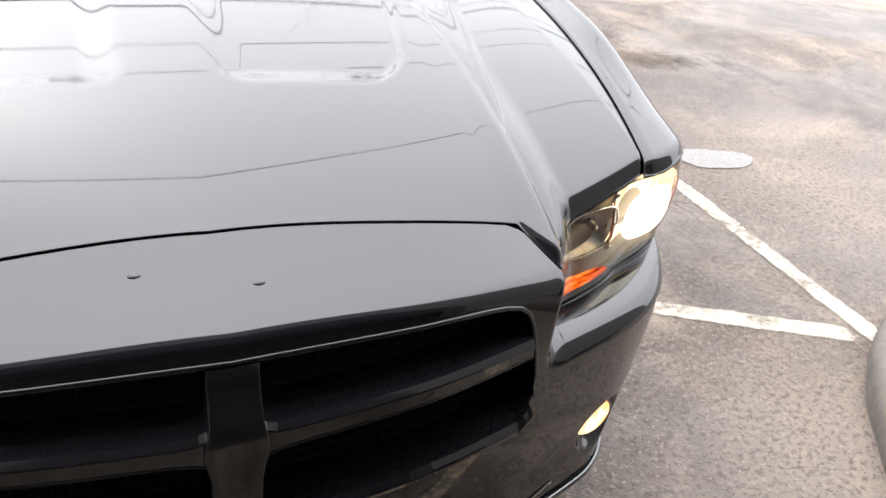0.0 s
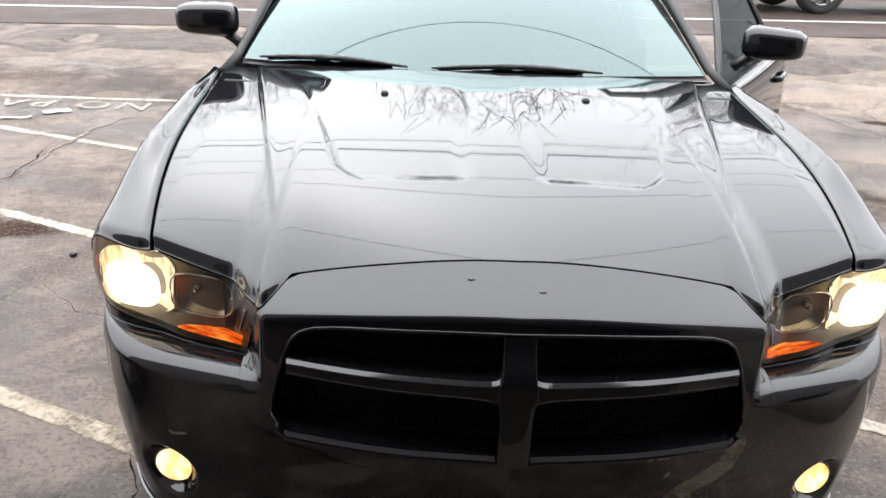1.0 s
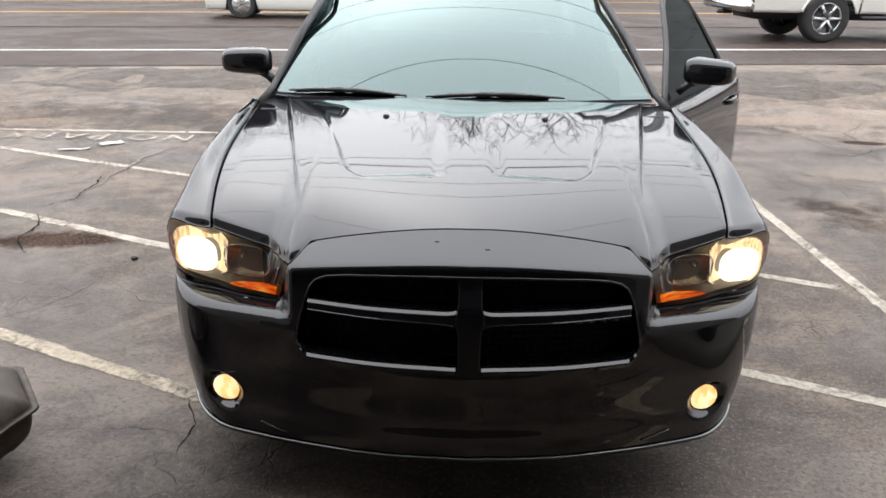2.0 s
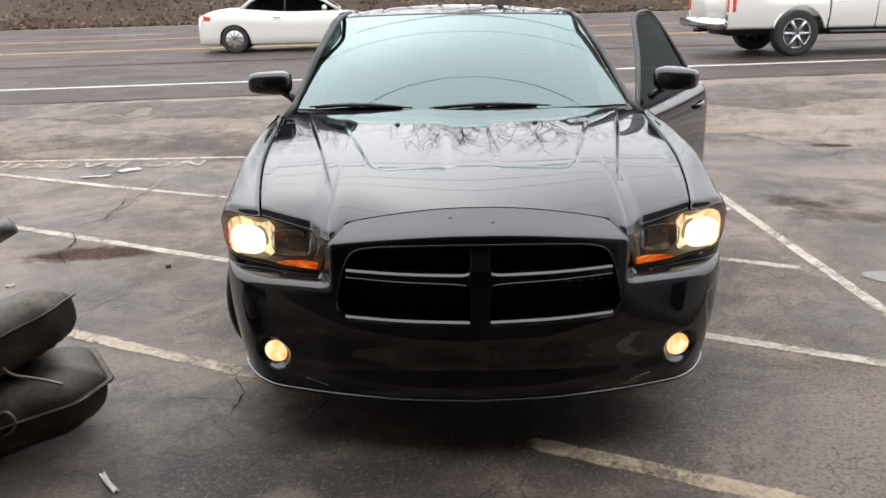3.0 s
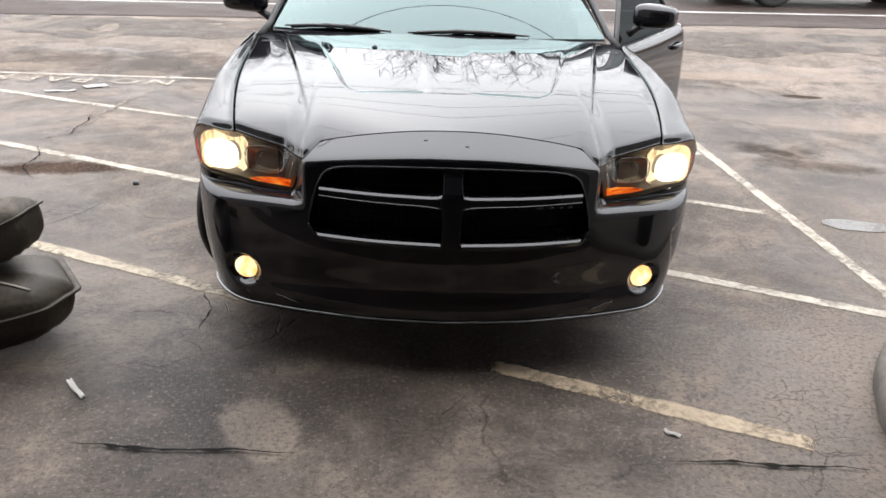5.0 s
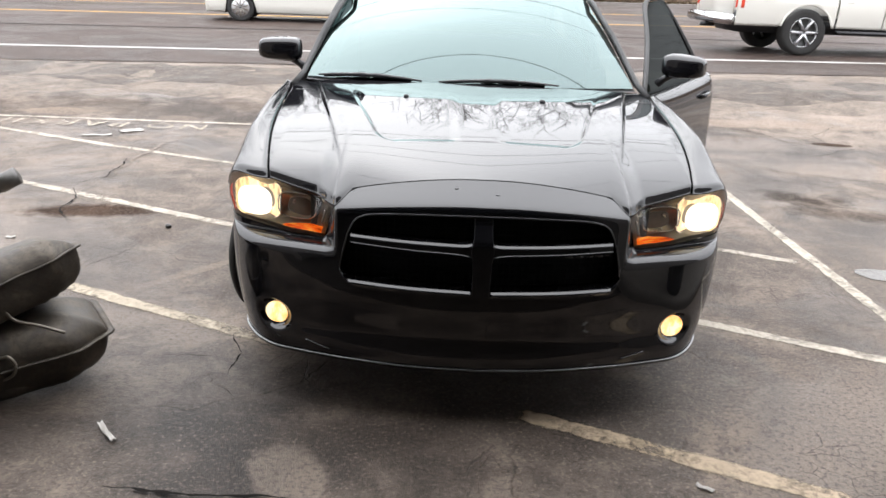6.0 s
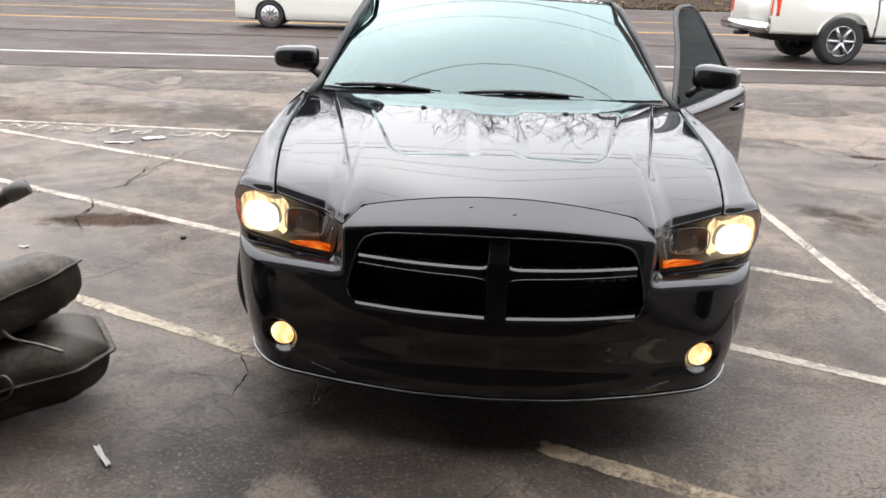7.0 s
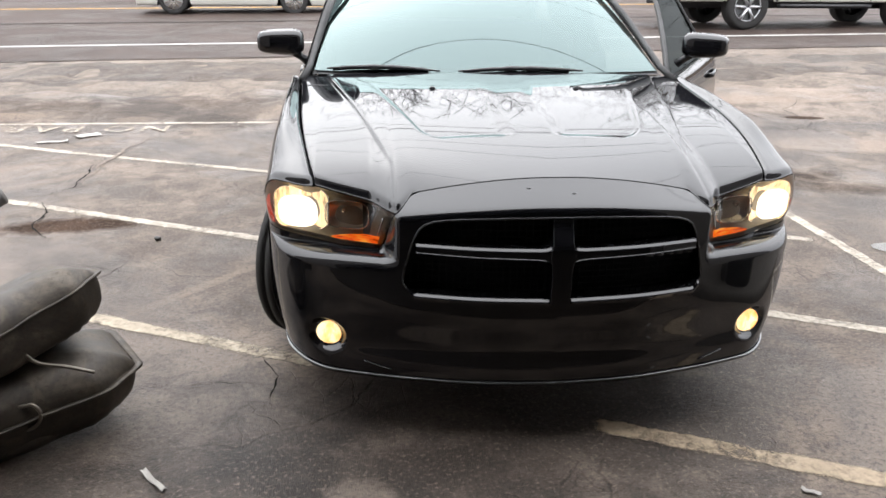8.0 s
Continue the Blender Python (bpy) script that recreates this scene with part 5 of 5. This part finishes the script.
# ---- the white sedan on the road ----
def white_sedan(at, turn):
    ob = thing("car", "white four-door sedan on the road", "car", at, turn)
    L, W = 4.53, 0.885
    roof = fitted([(0.95, 1.03), (1.25, 1.23), (1.55, 1.36), (2.1, 1.43), (2.6, 1.37), (2.95, 1.20), (3.3, 1.0)], 4)
    deck = fitted([(0.0, 0.80), (0.15, 0.93), (0.5, 0.99), (1.2, 0.98), (2.2, 0.95), (3.2, 0.93), (3.9, 0.84), (4.3, 0.70), (4.53, 0.52)], 5)
    wide = lambda x: W * (1 - 0.16 * abs((x - 2.2) / 2.33) ** 5)
    def low(x):
        for a in (0.82, 3.52):
            if abs(x - a) < 0.36:
                return max(0.20, 0.30 + math.sqrt(0.36 ** 2 - (x - a) ** 2))
        return 0.20
    def flank(side):
        def at(u, v):
            x = L * u
            if v < 0.6:
                b = low(x)
                m = max(b + 0.002, 0.66 * deck(x))
                z = b + (m - b) * v / 0.6
                y = wide(x) - 0.05 * max(0, (0.4 - z) / 0.2) ** 2
            else:
                a = (v - 0.6) / 0.4 * math.pi / 2
                m, t = max(low(x) + 0.002, 0.66 * deck(x)), deck(x)
                z = m + max(0.0, t - m) * math.sin(a)
                y = wide(x) * (0.82 + 0.18 * math.cos(a))
            return (x, side * y, z)
        return at
    for side in (-1, 1):
        part("side_panel", grid(flank(side), 90, 20), WHITE_PAINT, ob, thick=0.006)
        part("side_window", grid(lambda u, v: (1.12 + 2.02 * u, side * (0.735 - 0.17 * v), deck(1.12 + 2.02 * u) + 0.01 + max(0.004, roof(1.12 + 2.02 * u) - 0.055 - deck(1.12 + 2.02 * u)) * v), 30, 5), TINTED, ob)
        part("window_post", tube([(2.02, side * 0.738, 0.95), (2.05, side * 0.58, 1.38)], 0.025, 6), BLACK_PLASTIC, ob)
        part("tail_lamp", grid(lambda u, v: (-0.012 + 0.30 * u, side * (wide(0.1 + 0.25 * u) * (0.60 + 0.385 * min(1, u * 1.6 + 0.1)) + 0.008), 0.76 + (0.13 - 0.05 * u) * v), 8, 4), MARKER, ob, "red tail lamp", thick=0.01)
        part("headlight", grid(lambda u, v: (4.10 + 0.33 * u, side * (0.80 - 0.16 * u), 0.62 + (0.12 - 0.04 * u) * v), 8, 4), LENS, ob)
        part("side_mirror", tube([(2.98, side * 0.84, 0.99), (2.97, side * 0.95, 1.02), (2.96, side * 1.02, 1.02)], [0.03, 0.065, 0.04], 10), WHITE_PAINT, ob)
        part("door_handle", box(1.75, 1.93, min(side * 0.87, side * 0.90), max(side * 0.87, side * 0.90), 0.80, 0.83, 0.008), WHITE_PAINT, ob)
    part("deck", grid(lambda u, v: (L * u, (v * 2 - 1) * wide(L * u) * 0.82, deck(L * u) + 0.015 * (1 - (v * 2 - 1) ** 2)), 60, 14), WHITE_PAINT, ob, thick=0.005)
    part("roof", grid(lambda u, v: (1.50 + 1.1 * u, (v * 2 - 1) * 0.585, roof(1.50 + 1.1 * u) - 0.035 * (v * 2 - 1) ** 2), 20, 12), WHITE_PAINT, ob, thick=0.01)
    for a, b in ((0.98, 1.50), (2.60, 3.28)):
        part("window_screen", grid(lambda u, v: (a + (b - a) * u, (v * 2 - 1) * (0.585 if (a < 1.2 and u > 0.99) or (a > 2 and u < 0.01) else 0.585 + 0.13 * (1 - u if a < 1.2 else u)), roof(a + (b - a) * u)), 12, 10), TINTED, ob)
    for side in (-1, 1):
        part("roof_pillar", tube([(0.98, side * 0.74, 0.99), (1.25, side * 0.66, 1.20), (1.52, side * 0.60, 1.34), (2.1, side * 0.585, 1.41), (2.6, side * 0.60, 1.35), (2.95, side * 0.67, 1.18), (3.3, side * 0.74, 0.97)], 0.036, 8), WHITE_PAINT, ob)
        for x in (0.82, 3.52):
            hub = part("wheel", lathe([(side * 0.86, 0.02), (side * 0.855, 0.205), (side * 0.84, 0.22), (side * 0.70, 0.22)], 32, "y"), ALLOY, ob)
            hub.data.transform(pose(x, 0, 0.315))
            t = part("tyre", lathe([(side * 0.70, 0.21), (side * 0.68, 0.27), (side * 0.69, 0.31), (side * 0.72, 0.318), (side * 0.83, 0.318), (side * 0.86, 0.31), (side * 0.87, 0.27), (side * 0.855, 0.21)], 40, "y"), RUBBER, hub)
            t.data.transform(pose(x, 0, 0.315))
            sp = bmesh.new()
            for k in range(10):
                a = math.pi * 2 * (k + 0.5) / 10
                tube([(x + 0.05 * math.cos(a), side * 0.862, 0.315 + 0.05 * math.sin(a)), (x + 0.19 * math.cos(a), side * 0.862, 0.315 + 0.19 * math.sin(a))], [0.012, 0.022], 5, sp)
            part("spokes", sp, SHELL, hub)
    part("underbody", box(0.3, 4.2, -0.70, 0.70, 0.18, 0.55, 0.05), BLACK_PLASTIC, ob)
    part("rear_bumper", grid(lambda u, v: (0.0 + 0.10 * (u * 2 - 1) ** 4 - 0.03 * math.sin(math.pi * v), (u * 2 - 1) * 0.80, 0.26 + 0.56 * v), 20, 10), WHITE_PAINT, ob, thick=0.01)
    part("front_bumper", grid(lambda u, v: (4.53 - 0.16 * (u * 2 - 1) ** 4 + 0.03 * math.sin(math.pi * v), (u * 2 - 1) * 0.80, 0.22 + 0.32 * v), 20, 10), WHITE_PAINT, ob, thick=0.01)
    return ob


white_sedan((-5.75, 18.0, ground_z(-5, 18) + 0.015), 4.6)

# ---- the white pickup on the road ----
def white_pickup(at, turn):
    """A crew-cab pickup, its tail at x = 0, its nose at x = 5.6."""
    ob = thing("pickup_truck", "white crew-cab pickup truck with alloy wheels on the road", "truck", at, turn)
    W, AXLES, R = 0.93, (1.32, 4.62), 0.41
    def low(x):
        for a in AXLES:
            if abs(x - a) < 0.50:
                return max(0.50, 0.40 + math.sqrt(0.50 ** 2 - (x - a) ** 2))
        return 0.50
    top = lambda x: float(np.interp(x, [0.0, 1.86, 1.90, 4.0, 5.3, 5.6], [1.20, 1.20, 1.12, 1.12, 1.06, 0.98]))
    def flank(side, x0, x1):
        def skin(u, v):
            x = x0 + (x1 - x0) * u
            b, t = low(x), top(x)
            z = b + (t - b) * v
            bulge = 0.045 * math.exp(-(((x - 1.32) / 0.60) ** 4)) + 0.045 * math.exp(-(((x - 4.62) / 0.60) ** 4))
            y = W - 0.05 * ((z - 0.85) / 0.4) ** 2 + bulge * (1 - smoothstep(0.92, 1.05, z)) - 0.12 * smoothstep(5.2, 5.6, x)
            return (x, side * y, z)
        return skin
    for side in (-1, 1):
        part("bed_side", grid(flank(side, 0.0, 1.86), 60, 14), WHITE_PAINT, ob, thick=0.02)
        for name, a, b in (("rear_door", 1.90, 2.78), ("front_door", 2.80, 3.82), ("fender", 3.84, 5.60)):
            panel = part(name, grid(flank(side, a, b), 44, 14), WHITE_PAINT, ob, thick=0.02)
            if name != "fender":
                y = side * (W + 0.012)
                part("door_handle", box(a + 0.10, a + 0.27, min(y, y - side * 0.03), max(y, y - side * 0.03), 0.94, 0.98, 0.008), WHITE_PAINT, panel)
        part("arch_trim", tube([(1.32 + 0.50 * math.cos(a), side * (W + 0.035), 0.40 + 0.50 * math.sin(a)) for a in (math.pi * (0.07 + 0.86 * k / 24) for k in range(25))], 0.022, 8), WHITE_PAINT, ob)
        part("tail_lamp", grid(lambda u, v: (-0.012 + 0.13 * u, side * (W - 0.055 + 0.062 * min(1, 1.6 * u)), 0.80 + 0.36 * v), 6, 6), MARKER, ob, "tall red tail lamp", thick=0.02)
        part("cab_window", grid(lambda u, v: (2.02 + 1.66 * u + (0.10 - 0.42 * u) * v, side * (0.87 - 0.15 * v), 1.13 + 0.44 * v), 16, 6), TINTED, ob)
        part("cab_pillar", tube([(1.92, side * 0.88, 1.10), (2.04, side * 0.73, 1.60), (3.25, side * 0.72, 1.61), (4.0, side * 0.86, 1.12)], 0.05, 8), WHITE_PAINT, ob)
        part("running_board", box(1.95, 3.85, min(side * 0.80, side * 0.96), max(side * 0.80, side * 0.96), 0.40, 0.46, 0.02), BLACK_PLASTIC, ob)
        part("side_mirror", box(3.62, 3.74, min(side * 0.93, side * 1.13), max(side * 0.93, side * 1.13), 1.14, 1.32, 0.03), WHITE_PAINT, ob)
        for x in AXLES:
            m = pose(x, side * 0.80, R)
            hub = part("wheel", lathe([(side * 0.10, 0.02), (side * 0.095, 0.10), (side * 0.07, 0.23), (side * 0.10, 0.255), (side * -0.10, 0.255)], 40, "y"), DARK_STEEL, ob)
            tyre = part("tyre", lathe([(side * -0.13, 0.25), (side * -0.14, R - 0.06), (side * -0.12, R - 0.008), (side * -0.09, R), (side * 0.09, R), (side * 0.12, R - 0.008), (side * 0.14, R - 0.06), (side * 0.115, 0.25)], 48, "y"), RUBBER, hub)
            rim = bmesh.new()
            for k in range(6):
                a = 2 * math.pi * k / 6
                tube([(0.03 * math.cos(a), side * 0.10, 0.03 * math.sin(a)), (0.15 * math.cos(a), side * 0.112, 0.15 * math.sin(a)), (0.245 * math.cos(a), side * 0.105, 0.245 * math.sin(a))], [0.055, 0.045, 0.060], 8, rim, flat=0.6)
            lathe([(side * 0.09, 0.245), (side * 0.118, 0.25), (side * 0.118, 0.262), (side * 0.09, 0.266)], 40, "y", rim)
            spokes = part("rim", rim, ALLOY, hub, "six-spoke alloy rim")
            for piece in (hub, tyre, spokes):
                piece.data.transform(m)
    part("tailgate", box(-0.03, 0.03, -0.78, 0.78, 0.64, 1.20, 0.02), WHITE_PAINT, ob)
    part("rear_bumper", box(-0.20, 0.02, -0.90, 0.90, 0.50, 0.68, 0.035), CHROME, ob, "chrome rear bumper")
    part("bumper_step", box(-0.215, -0.05, -0.42, 0.42, 0.52, 0.56, 0.01), BLACK_PLASTIC, ob)
    part("tow_hitch", box(-0.26, 0.0, -0.05, 0.05, 0.42, 0.50, 0.01), BLACK_PLASTIC, ob)
    part("bed_floor", box(0.0, 1.86, -0.80, 0.80, 0.62, 0.70), BLACK_PLASTIC, ob)
    part("bed_front", box(1.84, 1.90, -0.86, 0.86, 0.60, 1.22, 0.02), WHITE_PAINT, ob)
    part("cab_back", grid(lambda u, v: (1.91 + 0.12 * v, (u * 2 - 1) * (0.87 - 0.15 * v), 1.12 + 0.46 * v), 8, 6), TINTED, ob)
    part("roof", grid(lambda u, v: (2.02 + 1.26 * u, (v * 2 - 1) * 0.73, 1.60 + 0.06 * math.sin(math.pi * u) - 0.03 * (v * 2 - 1) ** 2), 20, 12), WHITE_PAINT, ob, thick=0.02)
    part("windshield", grid(lambda u, v: (4.02 - 0.74 * v, (u * 2 - 1) * (0.86 - 0.14 * v), 1.12 + 0.48 * v), 10, 8), TINTED, ob)
    part("hood", grid(lambda u, v: (4.0 + 1.6 * v, (u * 2 - 1) * (0.89 - 0.10 * v ** 4), 1.12 - 0.02 * (u * 2 - 1) ** 2 - 0.12 * v ** 2), 16, 14), WHITE_PAINT, ob, thick=0.02)
    part("front_bumper", grid(lambda u, v: (5.66 - 0.18 * (u * 2 - 1) ** 4, (u * 2 - 1) * 0.90, 0.44 + 0.54 * v), 20, 8), CHROME, ob, thick=0.02)
    part("underbody", box(0.2, 5.3, -0.55, 0.55, 0.36, 0.62, 0.05), BLACK_PLASTIC, ob)
    return ob


white_pickup((5.06, 13.25, ground_z(6.4, 12.6) + 0.015), 4.6)

# ---- the far side of the road: a leafy bank, bare trees, wires ----
def bank(u, v):
    x = -140 + 280 * u
    y = 37.4 + 60 * v ** 1.6 + slope(x)
    rise = 3.4 * smoothstep(0.0, 0.5, v)
    return (x, y, ground_z(x, y) + 0.02 + rise + 0.35 * min(1, v * 12) * noise.noise((x * 0.35, y * 0.5, 2)) + 0.10 * noise.noise((x * 2.1, y * 2.3, 6)) * min(1, v * 20))


tagged(link("ground_bank", grid(bank, 260, 40), LITTER), "brown leaf-covered bank with dry grass beyond the road", "ground", kind="structure")
rnd = random.Random(4)
tufts = bmesh.new()
for k in range(14000):
    u = 0.5 + rnd.uniform(-0.32, 0.32)
    v = 0.003 + 0.22 * rnd.random() ** 1.8
    p = Vector(bank(u, v))
    for j in range(4):
        a, h = rnd.uniform(0, 6.28), rnd.uniform(0.05, 0.20)
        d = Vector((math.cos(a), math.sin(a), 0))
        q = p + d * 0.06
        s = Vector((-d.y, d.x, 0)) * 0.022
        tufts.faces.new([tufts.verts.new(c) for c in (q - s, q + s, q + d * h * 0.5 + Vector((0, 0, h)))])
tagged(link("grass", tufts, STRAW, False), "dry straw-coloured grass on the bank", "grass", kind="stuff")


leaves = bmesh.new()
for k in range(9000):
    p = Vector(bank(0.5 + rnd.uniform(-0.30, 0.30), 0.004 + 0.28 * rnd.random() ** 1.5))
    a, s, t = rnd.uniform(0, 6.28), rnd.uniform(0.05, 0.13), rnd.uniform(0.1, 0.9)
    d, e = Vector((math.cos(a), math.sin(a), 0)) * s, Vector((-math.sin(a) * s * 0.7, math.cos(a) * s * 0.7, s * t))
    p.z += 0.05
    leaves.faces.new([leaves.verts.new(c) for c in (p - d, p - e * 0.6, p + d, p + e)])
tagged(link("fallen_leaves", leaves, LEAVES, False), "brown fallen leaves on the bank beyond the road", "leaves", kind="stuff")


def bare_tree(at, height, seed, thin=0.013, group="bare trees on the bank"):
    r = random.Random(seed)
    ob = thing("tree", "bare leafless tree with a dark branching crown", "tree", at, 0, group)
    wood, twigs = bmesh.new(), bmesh.new()
    def grow(p, d, length, rad, level):
        pts, rads, n = [p.copy()], [rad], 5
        for i in range(n):
            d = (d + Vector((r.uniform(-1, 1), r.uniform(-1, 1), r.uniform(-0.5, 0.8))) * (0.10 if level == 0 else 0.20)).normalized()
            p = p + d * length / n
            pts.append(p.copy())
            rads.append(rad * (1 - 0.62 * (i + 1) / n))
        tube(pts, rads, 7 if level < 2 else 3, wood if level < 2 else twigs, cap=False)
        if level < 4:
            for c in range((7, 6, 5, 4)[level]):
                i = r.randint(2 if level == 0 else 1, n)
                a, tilt = r.uniform(0, 6.28), r.uniform(0.55, 1.2)
                side = d.orthogonal().normalized()
                side.rotate(Matrix.Rotation(a, 3, d))
                nd = (d * math.cos(tilt) + side * math.sin(tilt) + Vector((0, 0, 0.12))).normalized()
                grow(pts[i], nd, length * r.uniform(0.55, 0.8), max(thin, rads[i] * 0.62), level + 1)
    grow(Vector((0, 0, -0.2)), Vector((r.uniform(-0.05, 0.05), 0, 1)), height * 0.5, height * 0.020, 0)
    part("trunk", wood, BARK, ob)
    part("crown", twigs, BARK, ob)
    return ob


for k, (x, y, h) in enumerate(((3.2, 39.5, 16.5), (-3.2, 46.0, 9.5), (9.0, 47.0, 10.5), (-13, 45, 17), (-20, 44, 21), (15, 46, 17), (23, 48, 21), (-31, 46, 19), (34, 50, 19), (-8, 58, 18), (11, 62, 20), (-27, 60, 18), (28, 64, 20))):
    bare_tree((x, y, ground_z(x, y) + 3.4 * smoothstep(0.0, 0.5, (max(0.1, y - slope(x) - 37.4) / 60) ** 0.625) - 0.2), h, 20 + k, 0.024 if k == 0 else 0.013)


woods = bmesh.new()
rnd = random.Random(9)
for k in range(150):
    x, y, h = rnd.uniform(-110, 110), rnd.uniform(62, 95), rnd.uniform(8, 13)
    base = Vector((x, y, 2.0))
    tube([base, base + Vector((rnd.uniform(-0.4, 0.4), 0, h))], [0.18, 0.03], 4, woods, cap=False)
    for j in range(26):
        t = rnd.uniform(0.25, 0.97)
        p = base + Vector((0, 0, h * t))
        d = Vector((rnd.uniform(-1, 1), rnd.uniform(-0.6, 0.6), rnd.uniform(0.2, 1.0))).normalized() * h * 0.32 * (1.15 - t)
        tube([p, p + d * 0.6 + Vector((0, 0, 0.1)), p + d], [0.05, 0.03, 0.012], 3, woods, cap=False)
tagged(link("far_woods", woods, BARK), "bare grey-brown woods far behind the road", "woods", kind="stuff")


def wire(y, z, sag, rad):
    pts = [(-90 + 180 * k / 60, y + slope(-90 + 3 * k), z - sag * (1 - ((k - 33) / 33) ** 2)) for k in range(61)]
    tagged(link("power_line", tube(pts, rad, 5), BLACK_PLASTIC), "thin dark overhead power line along the road", "wire")


for x in (-57.0, 41.0):
    pole = thing("utility_pole", "weathered wooden utility pole beside the road", "pole", (x, 9.9 + slope(x), ground_z(x, 9.9 + slope(x)) - 0.1))
    part("shaft", tube([(0, 0, 0), (0, 0, 9.6)], [0.16, 0.11], 12), BARK, pole)
    part("crossarm", box(-0.06, 0.06, -0.4, 2.2, 8.85, 8.98), BARK, pole)
wire(11.6, 7.9, 0.8, 0.028)
wire(11.3, 7.3, 0.8, 0.012)
wire(9.2, 7.5, 0.6, 0.010)
wire(8.6, 8.0, 0.6, 0.010)
wire(5.5, 8.7, 0.6, 0.012)
